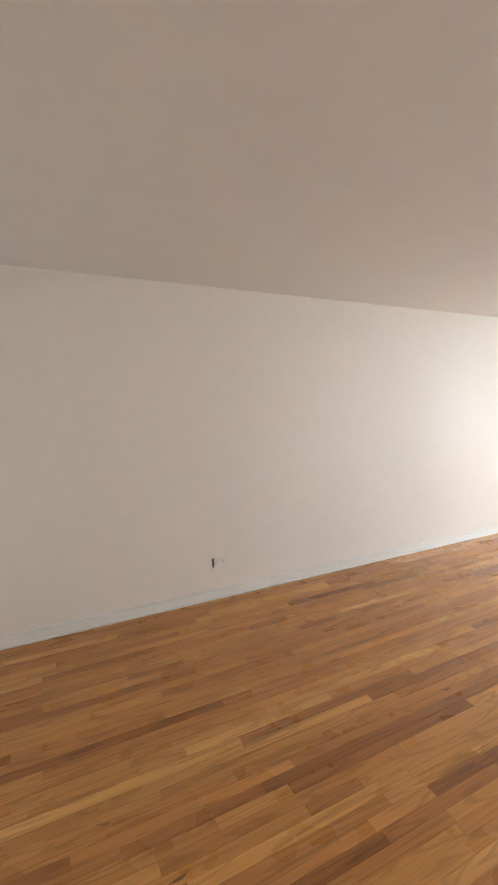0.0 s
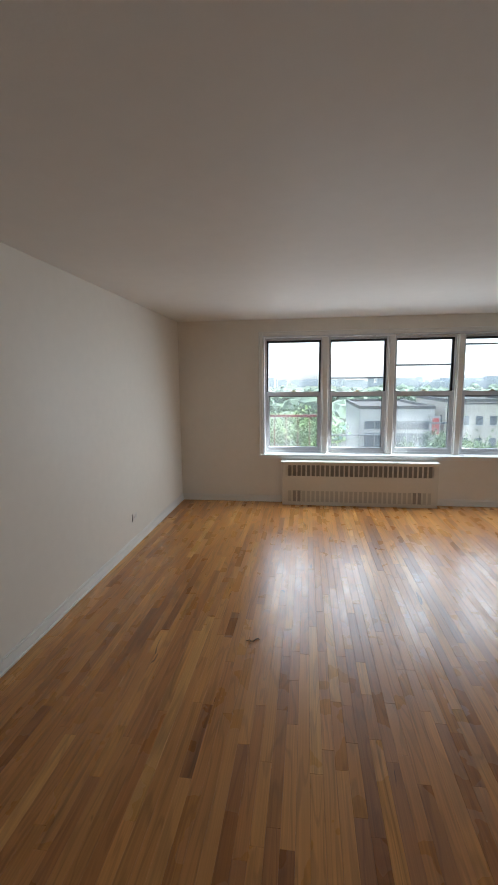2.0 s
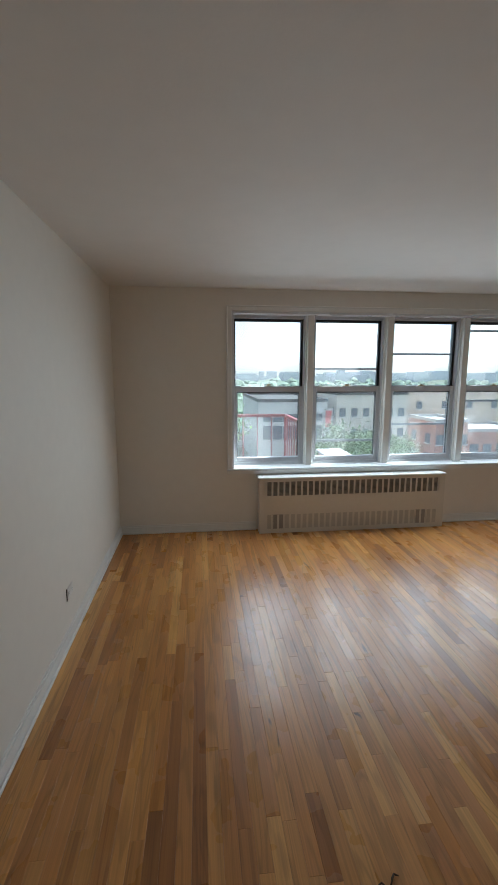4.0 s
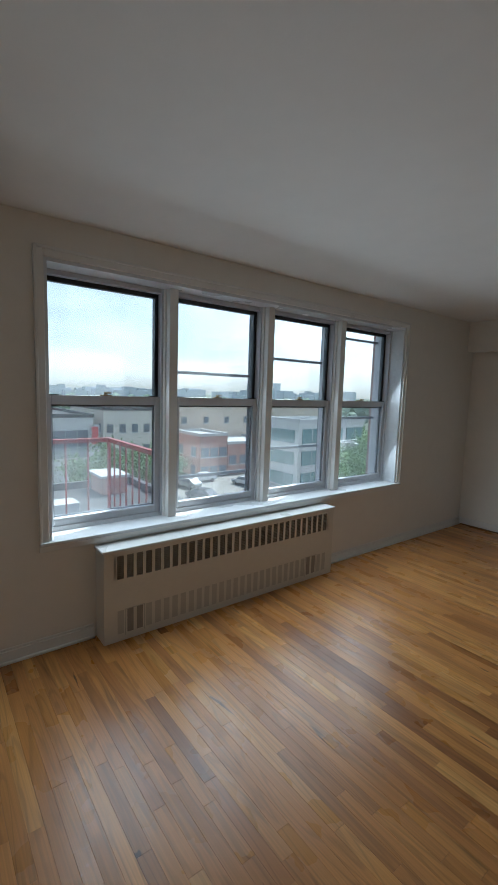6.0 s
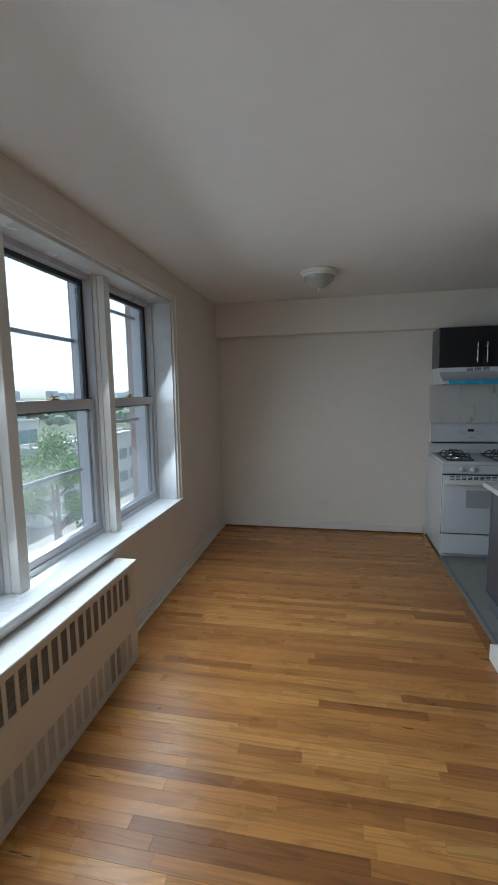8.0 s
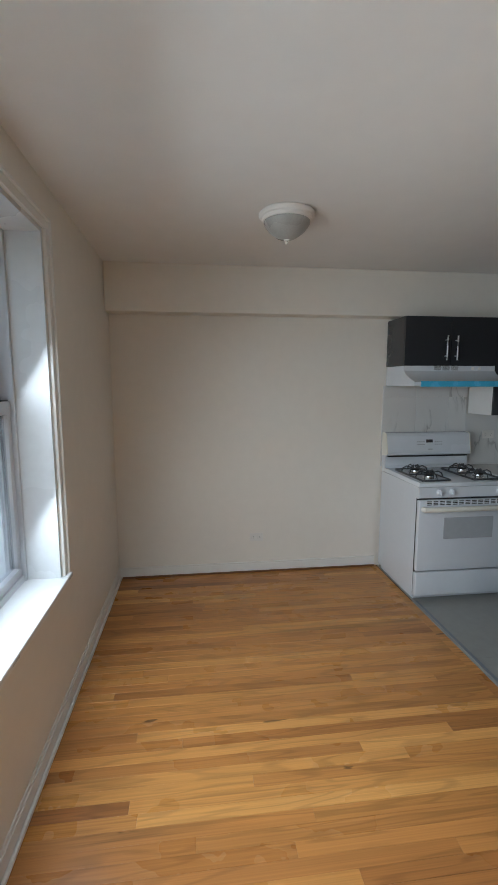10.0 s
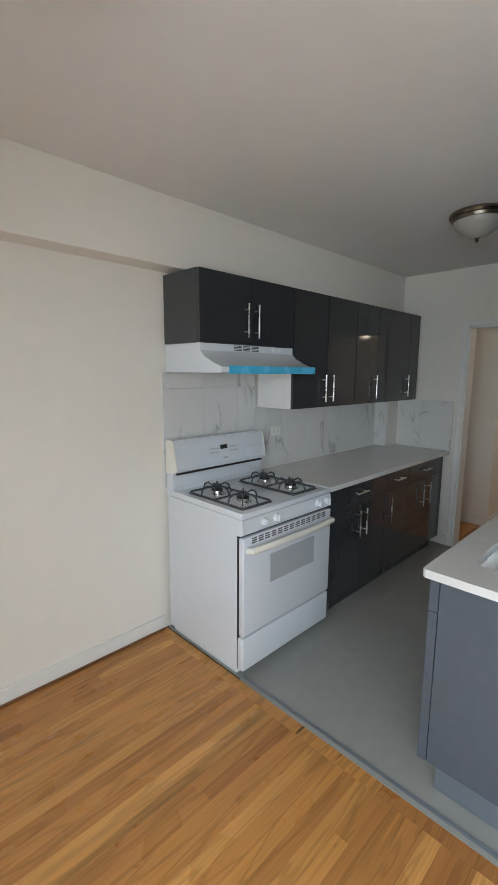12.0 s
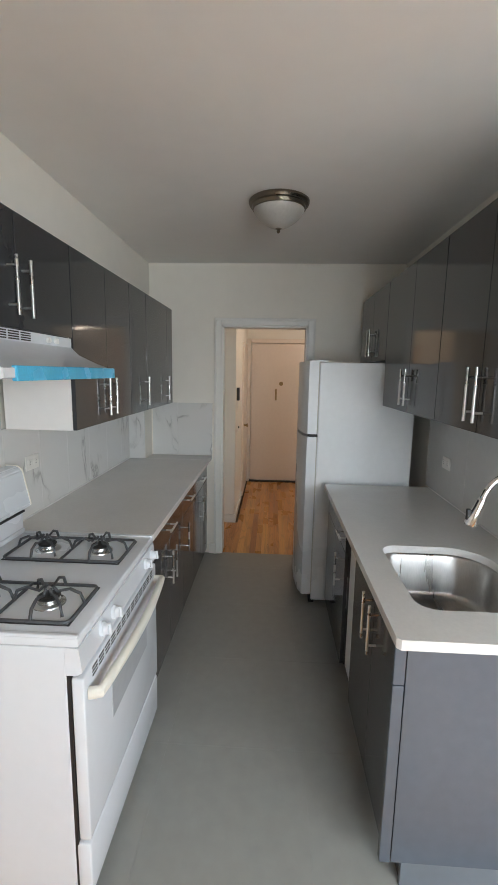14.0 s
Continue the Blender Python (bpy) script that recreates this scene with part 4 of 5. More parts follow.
intercom = thing("wall_intercom", "slim black intercom handset on the hall wall", "intercom", at=(0.80, -2.09, 1.42))
part("body", boxm(-0.035, 0.035, 0, 0.03, -0.07, 0.07, 0.005), BLACK, intercom)
part("cord_plate", boxm(-0.02, 0.02, 0, 0.012, -0.16, -0.08, 0.003), PLATE, intercom)
switch = thing("light_switch", "cream light switch plate on the hall wall", "light switch", at=(0.62, -2.09, 1.03))
part("cover_plate", boxm(-0.036, 0.036, 0, 0.006, -0.058, 0.058, 0.002), PLATE, switch)
part("toggle", boxm(-0.006, 0.006, 0.005, 0.018, -0.012, 0.012, 0.002), BLACK, switch)

# unseen fixture and point light, added to warm and brighten the hall
dome_lamp(0.45, -1.15, BRONZE, FROST, "assumed, unseen bronze hall ceiling lamp with a frosted glass bowl")
hall_warm_fill = new("hall_warm_fill", bpy.data.lights.new("hall_warm_fill", "POINT"))
hall_warm_fill.data.energy, hall_warm_fill.data.color, hall_warm_fill.data.shadow_soft_size = 1.25, (1.0, 0.76, 0.58), 0.12
hall_warm_fill.location = (0.45, -1.15, H - 0.30)

curl = thing("floor_debris", "small dark curled scrap lying on the oak floor", "debris", at=(3.375, 1.80, 0.004))
bm = bmesh.new()
tube(bm, [(0.03, -0.045, 0), (0.034, -0.03, 0.004), (0.02, -0.018, 0.007), (0.0, -0.004, 0.004), (-0.004, 0.012, 0.006), (0.014, 0.022, 0.004), (0.006, 0.045, 0.0)], [0.002, 0.0035, 0.004, 0.004, 0.004, 0.003, 0.0015], 8)
part("scrap", bm, SUB, curl, "", 60)

# ---- outside ----
GZ = -13.0
ASPH = material("pale_asphalt", (0.26, 0.245, 0.22), 0.9, vary=0.15, scale=0.5)
GRASS = material("ground_green", (0.09, 0.11, 0.06), 0.95, vary=0.3, scale=0.2)
BRICK = material("red_brick", (0.40, 0.215, 0.165), 0.85, vary=0.2, scale=3)
BRICKJ = material("brick_joint", (0.30, 0.27, 0.24), 0.9)
STUCCO = material("beige_stucco", (0.60, 0.555, 0.48), 0.85, vary=0.06, scale=0.6)
TAN = material("tan_brick", (0.54, 0.46, 0.375), 0.85, vary=0.12, scale=0.8)
PALE = material("pale_render", (0.55, 0.545, 0.52), 0.8, vary=0.05, scale=0.5)
GLAZE = material("dark_glazing", (0.12, 0.14, 0.16), 0.15, vary=0.2, scale=1)
TEALG = material("green_tinted_glazing", (0.10, 0.20, 0.20), 0.15, vary=0.2, scale=1)
ROOFM = material("grey_roof", (0.08, 0.08, 0.079), 0.9, vary=0.12, scale=0.6)
WHITER = material("white_roof", (0.46, 0.46, 0.45), 0.8, vary=0.06)
REDP = material("red_rail_paint", (0.30, 0.055, 0.05), 0.5, vary=0.2, scale=20)
LEAF = material("leaf_green", (0.095, 0.17, 0.035), 0.7, vary=0.45, scale=2)
LEAF2 = material("leaf_yellow_green", (0.14, 0.25, 0.045), 0.7, vary=0.4, scale=2)
BARK = material("bark", (0.10, 0.075, 0.055), 0.9, vary=0.2)
# pale blue-grey that paints air haze onto the skyline blocks
HAZE = material("haze_tinted_distance", (0.50, 0.54, 0.58), 1.0, vary=0.08, scale=0.02)
# leaf green muted in its base colour to imitate distance haze
HAZEG = material("haze_tinted_trees", (0.19, 0.25, 0.18), 1.0, vary=0.25, scale=0.05)
REDS = material("red_sign", (0.50, 0.06, 0.05), 0.5)
AWN = material("green_awning", (0.04, 0.22, 0.16), 0.6, vary=0.1)
CARW = material("car_white", (0.62, 0.63, 0.64), 0.2, vary=0.02)
CARD = material("car_dark", (0.05, 0.055, 0.065), 0.2, vary=0.05)
CARS = material("car_silver", (0.34, 0.35, 0.36), 0.25, metal=0.4, vary=0.03)
TYRE = material("tyre_rubber", (0.02, 0.02, 0.02), 0.8)

struct("ground", boxm(12, 2500, -2000, 2000, GZ - 1, GZ), GRASS, "hazy green and grey city ground", "ground")
struct("parking_lot", boxm(33, 66, -62, -16, GZ, GZ + 0.03), ASPH, "sunlit pale asphalt parking lot", "pavement")
struct("street", boxm(50, 66, -16, 60, GZ, GZ + 0.025), ASPH, "pale asphalt street", "road")


def building(label, x0, x1, y0, y1, top, wall, rows=0, cols=0, side_cols=0, roof=None, win=(1.5, 1.6), step=3.2, first=2.0, base=GZ):
    """A block with parapet; its windows face the viewer (-x) and, where side_cols is given, +y."""
    o = thing("building", label, "building", "buildings outside", at=((x0 + x1) / 2, (y0 + y1) / 2, base))
    bm = bmesh.new()
    cube(bm, x0, x1, y0, y1, base, top)
    part("wall", bm, wall, o, smooth=0)
    bm = bmesh.new()
    for a in ((x0 - 0.15, x0 + 0.3, y0, y1), (x1 - 0.3, x1, y0, y1), (x0, x1, y0 - 0.1, y0 + 0.3), (x0, x1, y1 - 0.3, y1 + 0.1)):
        cube(bm, *a, top + 0.003, top + 0.5)
    cube(bm, x0 + 0.3, x1 - 0.3, y0 + 0.3, y1 - 0.3, top, top + 0.05)
    part("roof", bm, roof or ROOFM, o, smooth=0)
    for r in range(rows):
        z = top - first - r * step
        for c in range(cols):
            y = y0 + (c + 0.5) * (y1 - y0) / cols
            w = part("window", boxm(x0 - 0.08, x0 + 0.05, y - win[0] / 2, y + win[0] / 2, z - win[1], z), GLAZE, o)
            part("sill", boxm(x0 - 0.2, x0 - 0.005, y - win[0] / 2 - 0.15, y + win[0] / 2 + 0.15, z - win[1] - 0.16, z - win[1] - 0.005), PALE, w)
        for c in range(side_cols):
            x = x0 + (c + 0.5) * (x1 - x0) / side_cols
            w = part("window", boxm(x - win[0] / 2, x + win[0] / 2, y1 - 0.05, y1 + 0.08, z - win[1], z), GLAZE, o)
            part("sill", boxm(x - win[0] / 2 - 0.15, x + win[0] / 2 + 0.15, y1 + 0.005, y1 + 0.2, z - win[1] - 0.16, z - win[1] - 0.005), PALE, w)
    local(o)
    return o


building("beige stuccoed apartment block with small windows", 66.8, 84, -30, -18.6, -1.6, STUCCO, 3, 6, 5, None, (0.95, 1.3))
building("plain tan brick building with a blank side wall", 78, 96, -75, -30.5, -1.4, TAN, 1, 9, 0, None, (1.1, 1.3))
shop = building("low retail building with dark shop glazing and a pale fascia", 67, 90, -17.2, -6.5, -2.6, PALE, 0, 0)
for z0, z1 in ((-5.6, -4.4), (-8.3, -6.2)):
    for i in range(6):
        y = -16.4 + i * 1.55
        part("window", boxm(66.85, 66.98, y, y + 1.42, z0, z1), GLAZE, shop).matrix_parent_inverse = Matrix.Translation(-shop.location)
sign = thing("shop_sign", "tall white shop sign panel with red block", "sign", at=(66.6, -17.0, -6))
part("panel", boxm(66.5, 66.7, -17.9, -16.6, -8.6, -3.6), WHITER, sign)
part("red_block", boxm(66.4, 66.5, -17.7, -16.8, -6.4, -3.9), REDS, sign)
local(sign)
building("red brick building with white parapet", 66.8, 76, -40.5, -35.0, -6.0, BRICK, 2, 3, 2, WHITER)
building("long low red brick building beside the parking lot", 66.8, 80, -52, -40.6, -7.6, BRICK, 1, 5, 0, WHITER)
modern = building("modern pale building with large glazed bays", 51, 58, -58, -42.5, -2.6, PALE, 0, 0, 0, WHITER)
for r in range(3):
    for i in range(3):
        y = -57.3 + i * 5.0
        p1 = part("window", boxm(50.85, 50.98, y, y + 4.0, -5.8 - r * 3.4, -3.6 - r * 3.4), TEALG, modern)
        p1.matrix_parent_inverse = Matrix.Translation(-modern.location)
        q = part("frame", boxm(50.8, 50.86, y + 1.95, y + 2.05, -5.8 - r * 3.4, -3.6 - r * 3.4), WHITER, p1)
        q.matrix_parent_inverse = Matrix.Identity(4)
    p1 = part("window", boxm(51.8, 57.2, -42.52, -42.4, -5.8 - r * 3.4, -3.8 - r * 3.4), TEALG, modern)
    p1.matrix_parent_inverse = Matrix.Translation(-modern.location)
building("white two-storey building with ribbon windows", 36.8, 41, -66, -39, -4.6, PALE, 2, 8, 3, WHITER, (2.4, 1.5), 3.4)
building("grey flat-roofed neighbouring building", 15, 34, -9.5, 14, -5.2, TAN, 0, 0)
box = thing("roof_bulkhead", "red brick stair bulkhead with a white roof on the flat roof", "bulkhead", at=(32.2, -7.2, -5.15))
part("wall", boxm(31, 33.4, -8.0, -6.4, -5.15, -4.05), BRICK, box)
part("roof", boxm(30.85, 33.55, -8.15, -6.25, -4.05, -3.9), WHITER, box)
local(box)
ac0 = thing("air_conditioner", "white rooftop air conditioning unit", "air conditioner", "rooftop units", at=(26, -2.6, -5.15))
part("case", boxm(-0.6, 0.6, -0.8, 0.8, 0.2, 1.2, 0.05), WHITER, ac0)
for sx in (-0.5, 0.5):
    for sy in (-0.7, 0.7):
        part("leg", boxm(sx - 0.05, sx + 0.05, sy - 0.05, sy + 0.05, 0, 0.2), STORM, ac0)
copy_thing(ac0, pose(29, -1.2, -5.15, 0, 0, 10))
kiosk = thing("green_kiosk", "small kiosk with a green hipped roof", "kiosk", at=(92, -6.5, GZ))
part("wall", boxm(-3, 3, -4, 4, 0, 3), PALE, kiosk)
bm = bmesh.new()
bmesh.ops.create_cone(bm, cap_ends=True, segments=4, radius1=6.5, radius2=0.3, depth=2.6, matrix=pose(0, 0, 4.3, 0, 0, 45))
part("roof", bm, AWN, kiosk, "green hipped roof", 0)

# fire-escape balcony outside
balcony = thing("fire_escape", "red painted iron fire-escape balcony railing outside the window", "fire escape", at=(7.7, 2.2, -0.1))
RX1, RYA, RYB2, RT = 8.2, 1.20, 4.4, 1.12
part("platform", boxm(XO + 0.002, RX1, RYA, RYB2, -0.12, -0.06), REDP, balcony)
part("top_rail", boxm(RX1 - 0.02, RX1 + 0.02, RYA - 0.02, RYB2, RT - 0.02, RT + 0.02, 0.004), REDP, balcony)
part("side_rail", boxm(XO, RX1 - 0.021, RYA - 0.02, RYA + 0.02, RT - 0.02, RT + 0.02, 0.004), REDP, balcony)
for i in range(17):
    bm = bmesh.new()
    y = RYA + i * 0.2
    rod(bm, (RX1, y, -0.08), (RX1, y, RT - 0.01), 0.008 if i else 0.018, 8)
    part("baluster", bm, REDP, balcony)
for i in range(1, 7):
    bm = bmesh.new()
    x = RX1 - i * 0.145
    rod(bm, (x, RYA, -0.08), (x, RYA, RT - 0.01), 0.008, 8)
    part("baluster", bm, REDP, balcony)
local(balcony)

# brick jamb beside the last window
jamb = tagged(new("brick_jamb"), "weathered red brick jamb outside the window", "brickwork", kind="structure")
part("mortar", boxm(XO + 0.001, 7.205, -1.75, -1.455, -1, 3.2), BRICKJ, jamb)
me = None
for i in range(48):
    z = -0.2 + i * 0.068
    if me is None:
        me = finish("brick", boxm(-0.034, 0.034, -0.02, 0.004, 0, 0.058, 0.003, 1), BRICK, 0)
    for k in range(1):
        b = new("brick", me)
        b.parent = jamb
        b.location = (7.168 + (k * 0.006 - 0.003 if i % 2 else 0.0), -1.455, z)


# cars
def car(x, y, turn, paint, label):
    o = thing("car", label, "car", "parked cars", at=(x, y, GZ + 0.03))
    o.rotation_euler = (0, 0, radians(turn))
    bm = bmesh.new()
    side = [(-2.2, 0.35), (2.2, 0.35), (2.25, 0.75), (1.9, 0.88), (1.15, 0.95), (0.5, 1.45), (-1.2, 1.5), (-2.0, 1.0), (-2.25, 0.9)]
    a = [bm.verts.new((px, -0.88, pz)) for px, pz in side]
    b = [bm.verts.new((px, 0.88, pz)) for px, pz in side]
    bm.faces.new(a)
    bm.faces.new(b[::-1])
    for i in range(len(side)):
        j = (i + 1) % len(side)
        bm.faces.new((a[i], b[i], b[j], a[j]))
    bmesh.ops.recalc_face_normals(bm, faces=bm.faces)
    bmesh.ops.bevel(bm, geom=list(bm.edges), offset=0.09, segments=2, affect="EDGES")
    part("body", bm, paint, o)
    bm = bmesh.new()
    for s in (-1, 1):
        extr = [(-1.75, 1.0), (0.95, 1.0), (0.45, 1.38), (-1.15, 1.42)]
        v = [bm.verts.new((px, s * 0.886, pz)) for px, pz in extr] + [bm.verts.new((px, s * 0.80, pz)) for px, pz in extr]
        for q in ((0, 1, 2, 3), (7, 6, 5, 4), (0, 4, 5, 1), (1, 5, 6, 2), (2, 6, 7, 3), (3, 7, 4, 0)):
            bm.faces.new([v[i] for i in q])
    part("side_glass", bm, GLAZE, o)
    bm = bmesh.new()
    m = Matrix.Translation((0.84, 0, 1.21)) @ Matrix.Rotation(radians(38), 4, "Y") @ Matrix.Diagonal((0.75, 1.45, 0.06, 1))
    bmesh.ops.create_cube(bm, size=1, matrix=m)
    part("windscreen", bm, GLAZE, o)
    for px in (-1.35, 1.4):
        for s in (-1, 1):
            bm = bmesh.new()
            rod(bm, (px, s * 0.72, 0.32), (px, s * 0.92, 0.32), 0.32, 18)
            w = part("wheel", bm, TYRE, o)
            bm = bmesh.new()
            rod(bm, (px, s * 0.91, 0.32), (px, s * 0.93, 0.32), 0.19, 14)
            part("rim", bm, CARS, w)


for x, y, turn, paint, label in ((58.1, -38.0, 10, CARW, "white hatchback parked in the lot"), (53.9, -27.5, 20, CARD, "dark saloon parked in the lot"), (48.6, -27.3, 15, CARW, "white estate car parked in the lot"),
                                 (51.2, -34.8, 95, CARS, "silver car parked in the lot"), (61.0, -29.4, 15, CARS, "silver car at the far side of the lot"), (40.6, -26.9, 60, CARD, "dark hatchback parked in the lot"),
                                 (37.3, -26.6, 60, CARW, "white car parked beside a dark one"), (41.5, -34.0, 80, CARD, "dark car near the white building"), (46, -35.5, 80, CARW, "white car near the modern building"), (63.5, -33.5, 90, CARW, "white van-like car by the brick wall")):
    car(x, y, turn, paint, label)


def tree(x, y, base, height, spread, mat, label, leaves=700, seed=1):
    rng = random.Random(seed)
    o = thing("tree", label, "tree", "trees outside", at=(x, y, base))
    bm = bmesh.new()
    tube(bm, [(0, 0, 0), (0.1, 0, height * 0.3), (0.0, 0.1, height * 0.6), (0.05, 0, height * 0.9)], [0.035 * height * 0.6, 0.03 * height * 0.5, 0.012 * height, 0.003 * height], 8)
    tips = []
    for i in range(9):
        a = rng.uniform(0, 6.28)
        z0 = height * rng.uniform(0.35, 0.7)
        L = spread * rng.uniform(0.55, 1.0)
        p = Vector((math.cos(a) * L, math.sin(a) * L, min(height * 0.97, z0 + L * rng.uniform(0.3, 0.9))))
        tube(bm, [(0, 0.05, z0), tuple(p * 0.5 + Vector((0, 0, z0 * 0.5 + 0.1))), tuple(p)], [0.008 * height, 0.005 * height, 0.002 * height], 6)
        tips.append(p)
    part("trunk", bm, BARK, o)
    tips += [Vector((0, 0, height * 0.95)), Vector((0.2 * spread, 0, height * 0.8)), Vector((-0.3 * spread, 0.2, height * 0.75))]
    verts, faces = [], []
    for i in range(leaves * 2):
        c = rng.choice(tips)
        r = spread * 0.36
        d = Vector((rng.gauss(0, 1), rng.gauss(0, 1), rng.gauss(0, 0.8)))
        p = c + d * r * 0.55
        s = spread * rng.uniform(0.025, 0.058)
        u = Vector((rng.gauss(0, 1), rng.gauss(0, 1), rng.gauss(0, 1))).normalized()
        w = u.orthogonal().normalized()
        n = len(verts)
        verts += [p - u * s, p + w * s * 0.5, p + u * s, p - w * s * 0.5 + u.cross(w) * s * 0.2]
        faces.append((n, n + 1, n + 2, n + 3))
    me = bpy.data.meshes.new("crown")
    me.from_pydata(verts, [], faces)
    me.materials.append(mat)
    cr = new("crown", me)
    cr.parent = o
    return o


tree(25.5, -26.0, GZ, 11.6, 3.0, LEAF2, "tall slender young green tree by the white building", 2600, 5)
tree(31, -33, GZ, 10.6, 3.6, LEAF2, "leafy green tree beside the white building", 2200, 6)
tree(49, -13, GZ, 8.6, 4.0, LEAF, "round green tree near the low roofs", 2400, 7)
tree(55, -19.5, GZ, 5.6, 4.0, LEAF, "green tree in front of the beige block", 2000, 8)
tree(60, -24, GZ, 5.5, 3.6, LEAF, "green tree beside the beige block", 1600, 9)
tree(58, 3, GZ, 9.5, 6.0, LEAF2, "broad light green tree by the street", 2600, 10)
tree(66, 11, GZ, 10.5, 7.0, LEAF, "broad green tree by the street", 2400, 11)
tree(50, 13, GZ, 9.0, 6.0, LEAF, "green tree behind the fence", 2000, 12)
tree(62, 22, GZ, 10.0, 7.0, LEAF2, "large green tree further along the street", 2000, 13)

# far woods and skyline, the haze of distance put into their colours
rng = random.Random(4)
bm = bmesh.new()
bmesh.ops.create_icosphere(bm, subdivisions=2, radius=1)
clump = [v.co.copy() for v in bm.verts]
clump_faces = [tuple(v.index for v in f.verts) for f in bm.faces]
bm.free()
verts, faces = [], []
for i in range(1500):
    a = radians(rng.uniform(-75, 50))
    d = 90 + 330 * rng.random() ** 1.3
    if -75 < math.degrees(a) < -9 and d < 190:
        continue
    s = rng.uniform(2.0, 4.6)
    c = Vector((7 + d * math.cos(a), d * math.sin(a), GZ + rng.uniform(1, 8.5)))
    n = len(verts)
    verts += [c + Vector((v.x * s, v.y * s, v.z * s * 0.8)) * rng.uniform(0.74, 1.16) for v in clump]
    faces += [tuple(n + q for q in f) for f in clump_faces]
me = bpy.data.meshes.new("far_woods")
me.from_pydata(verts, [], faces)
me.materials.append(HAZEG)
tagged(new("far_woods", me), "belt of distant trees in a haze-tinted green", "trees", kind="stuff")
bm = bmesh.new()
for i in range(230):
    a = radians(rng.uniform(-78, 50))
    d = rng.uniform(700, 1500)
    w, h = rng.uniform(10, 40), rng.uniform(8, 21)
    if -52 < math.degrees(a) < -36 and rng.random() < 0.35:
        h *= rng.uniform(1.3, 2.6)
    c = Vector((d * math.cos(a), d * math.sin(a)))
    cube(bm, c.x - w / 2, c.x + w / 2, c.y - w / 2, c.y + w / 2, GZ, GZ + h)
tagged(part("skyline", bm, HAZE, None, "", 0), "distant city skyline tinted blue-grey for haze", "skyline", kind="structure")

# ---- floors and tiles, piece by piece ----
struct("kitchen_floor", boxm(KX - 0.02, XT - 0.015, YS, KN0, -0.0155, -0.0012), GROUT, "plain grey tiled kitchen floor", "floor")
kf = bpy.data.objects["kitchen_floor"]
tw = 0.605
i = 0
x = XT - 0.015
while x > KX - 0.02:
    x0 = max(x - tw, KX - 0.02)
    y = YS + 0.18
    y0 = YS
    while y0 < KN0 - 0.01:
        y1 = min(y, KN0)
        t = part("tile", boxm(x0 + 0.0004, x - 0.0004, y0 + 0.0004, y1 - 0.0004, -0.006, 0.0, 0.0003, 1), GREYT, kf, smooth=0)
        y0, y = y1, y1 + tw
    x = x0
struct("threshold_filler", boxm(XT - 0.0145, XT, -2.232, KN0, -0.0115, 0.001, 0.001), GROUT, "pale filler strip between oak and tile", "threshold")
struct("threshold_strip", boxm(XT - 0.042, XT - 0.021, -2.232, KN0, 0.0005, 0.0035, 0.001), STORM, "dark metal strip between oak and tile", "threshold")

floor = struct("floor", boxm(XE, XW, YS, YN, -0.0158, -0.012), SUB, "varnished oak strip floor in mixed honey tones", "floor")
SW = 0.0571
rng = random.Random(11)
planks = []
row = 0
y = YN - 0.002
while y > YS:
    y0, y1 = max(y - SW, YS), y
    if y0 >= KN1 - 0.001:
        spans = [(XE, XW)]
    else:
        spans = [(XT + 0.062, XW)] + ([(XE, KX - 0.02)])
    if y0 < -2.09:
        spans = [spans[0], (0.95, KX - 0.02)] if y0 > -2.55 else [spans[0]]
    for a, b in spans:
        x = a - rng.uniform(0, 0.5)
        while x < b:
            L = rng.choice((0.3, 0.5, 0.75, 1.0, 1.4) if y0 > -0.4 else (0.7, 1.1, 1.6, 2.1, 2.6)) * rng.uniform(0.8, 1.25)
            x0, x1 = max(a, x), min(b, x + L)
            if x1 - x0 > 0.02:
                planks.append((x0, x1, y0, y1))
            x += L
    y = y0
    row += 1
yb = -0.36
while yb > YS + 0.1:
    L = min(rng.uniform(0.6, 1.1), yb - YS - 0.0)
    planks.append((XT + 0.001, XT + 0.062, yb - L, yb))
    yb -= L


def plank_data(x0, x1, y0, y1, z):
    """A strip with eased top edges: 16 corners' worth of points and its faces."""
    g, e, d = 0.0002, 0.0007, 0.0004
    lo = [(x0 + g, y0 + g, -0.012), (x1 - g, y0 + g, -0.012), (x1 - g, y1 - g, -0.012), (x0 + g, y1 - g, -0.012)]
    mid = [(a, b, z - d) for a, b, _ in lo]
    top = [(x0 + e, y0 + e, z), (x1 - e, y0 + e, z), (x1 - e, y1 - e, z), (x0 + e, y1 - e, z)]
    f = [(8, 9, 10, 11)]
    for i in range(4):
        j = (i + 1) % 4
        f += [(i, j, 4 + j, 4 + i), (4 + i, 4 + j, 8 + j, 8 + i)]
    return lo + mid + top, f


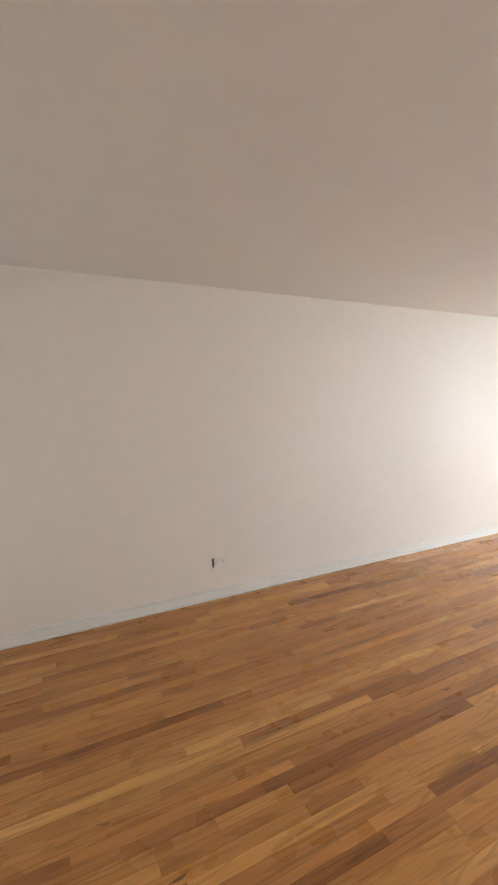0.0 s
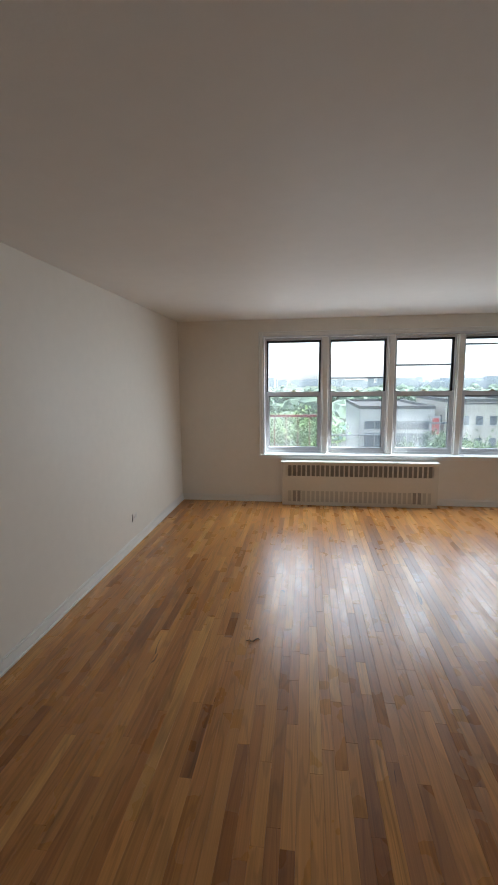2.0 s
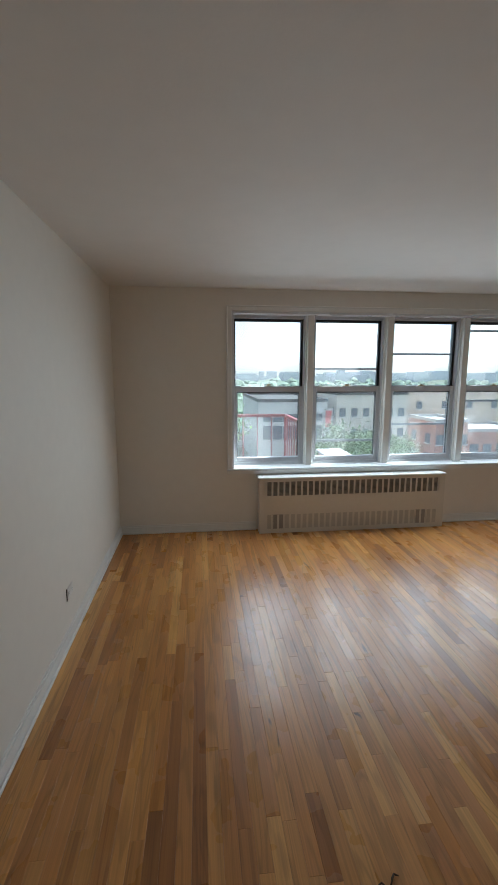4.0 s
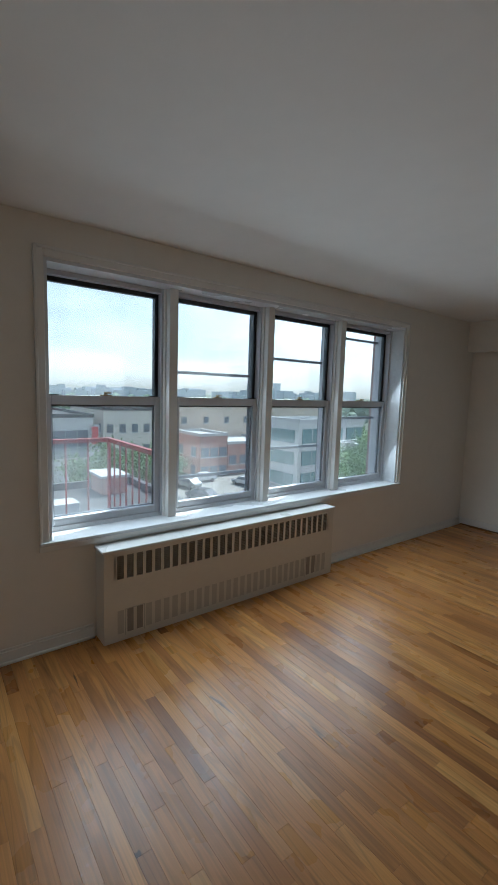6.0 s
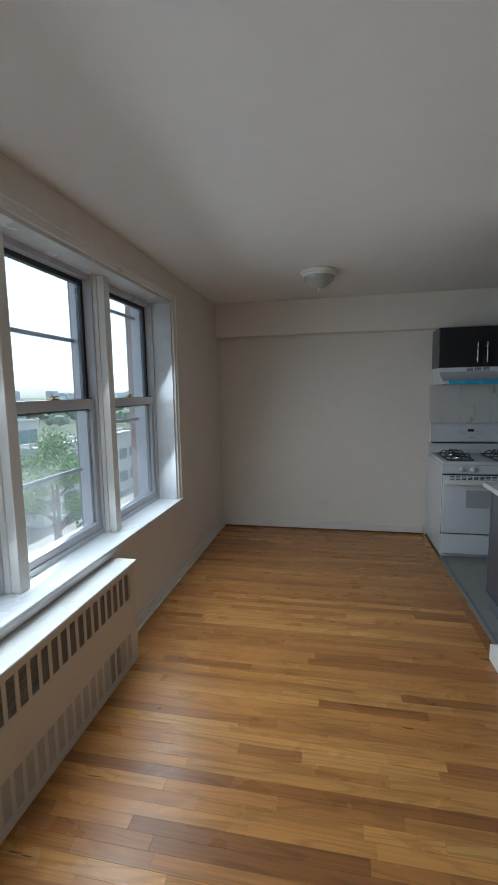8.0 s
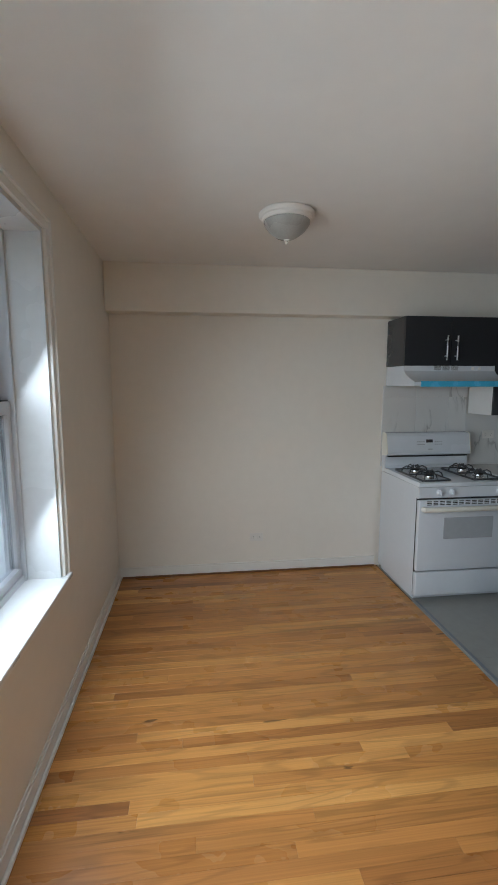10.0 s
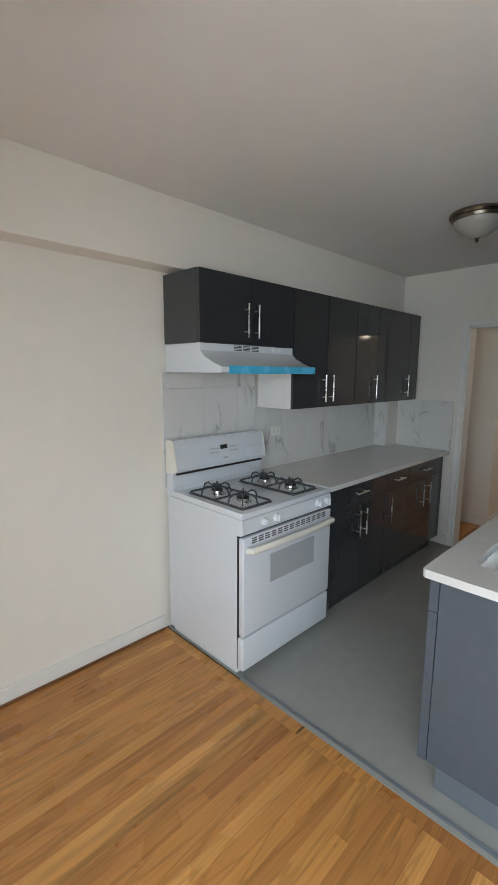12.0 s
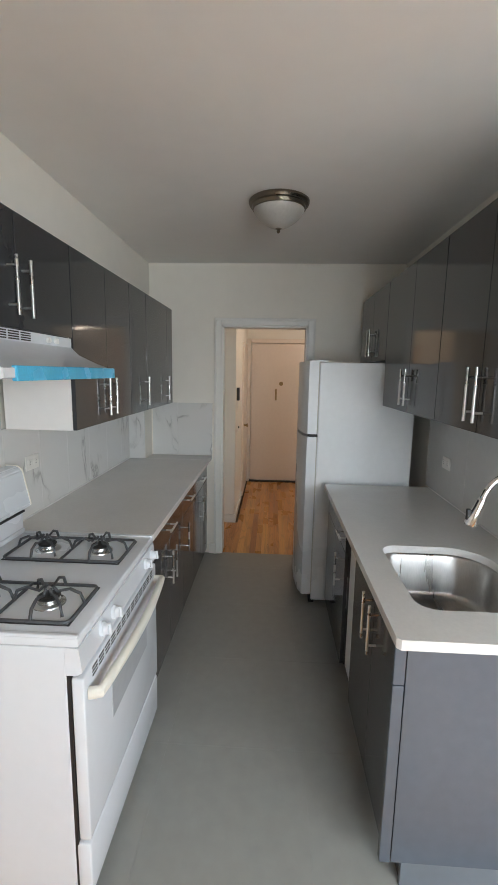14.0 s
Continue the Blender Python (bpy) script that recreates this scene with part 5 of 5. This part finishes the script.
near = [p for p in planks if p[0] > 3.9 and p[3] < 0.9][:300]
rest = [p for p in planks if p not in set(near)]
for p in near:
    v, f = plank_data(*p, rng.uniform(-0.0003, 0.0003))
    me = bpy.data.meshes.new("plank")
    me.from_pydata(v, [], f)
    me.materials.append(OAK)
    new("plank", me).parent = floor
verts, faces = [], []
for p in rest:
    v, f = plank_data(*p, rng.uniform(-0.0003, 0.0003))
    n = len(verts)
    verts += v
    faces += [tuple(n + i for i in q) for q in f]
me = bpy.data.meshes.new("planks")
me.from_pydata(verts, [], faces)
me.materials.append(OAKJ)
pl = new("planks", me)
pl.parent = floor
tagged(pl, "varnished oak strips in mixed tones", kind="stuff")


# ---- backsplash tiles ----
def splash(name, label, spans, z0, z1s, place, w=0.305, mat=MARBLE):
    """spans: (a, b, top) along the wall; place(a, b, z0, z1) gives the box of one tile."""
    s = tagged(new(name), label, "backsplash", kind="structure")
    for a, b, top in spans:
        u = b
        while u - a > 0.01:
            v = max(a, u - w)
            z = z0
            while z < top - 0.01:
                zz = min(z + 0.61, top)
                part("tile", boxm(*place(v + 0.0008, u - 0.0008, z + 0.0008, zz - 0.0008), 0.0008, 1), mat, s, smooth=0)
                z = zz
            u = v
    return s


splash("backsplash_south", "white marble-look wall tiles with grey veins behind the stove", [(3.72, 4.505, 1.624), (2.0, 3.72, 1.384)], 0.92, None, lambda a, b, c, d: (a, b, YS + 0.001, YS + 0.012, c, d))
splash("backsplash_end", "white marble-look wall tiles with grey veins on the end wall", [(-2.765 + 0.012, -2.222, 1.384)], 0.92, None, lambda a, b, c, d: (KX + 0.001, KX + 0.010, a, b, c, d))
splash("backsplash_chase", "white marble-look wall tiles with grey veins on the pipe chase", [(YS + 0.013, -2.766, 1.384)], 0.92, None, lambda a, b, c, d: (2.001, 2.010, a, b, c, d))
splash("backsplash_north", "plain pale grey glazed wall tiles behind the sink", [(2.64, 4.44, 1.454)], 0.92, None, lambda a, b, c, d: (a, b, KN0 - 0.012, KN0 - 0.001, c, d), 0.61, PLAINT)
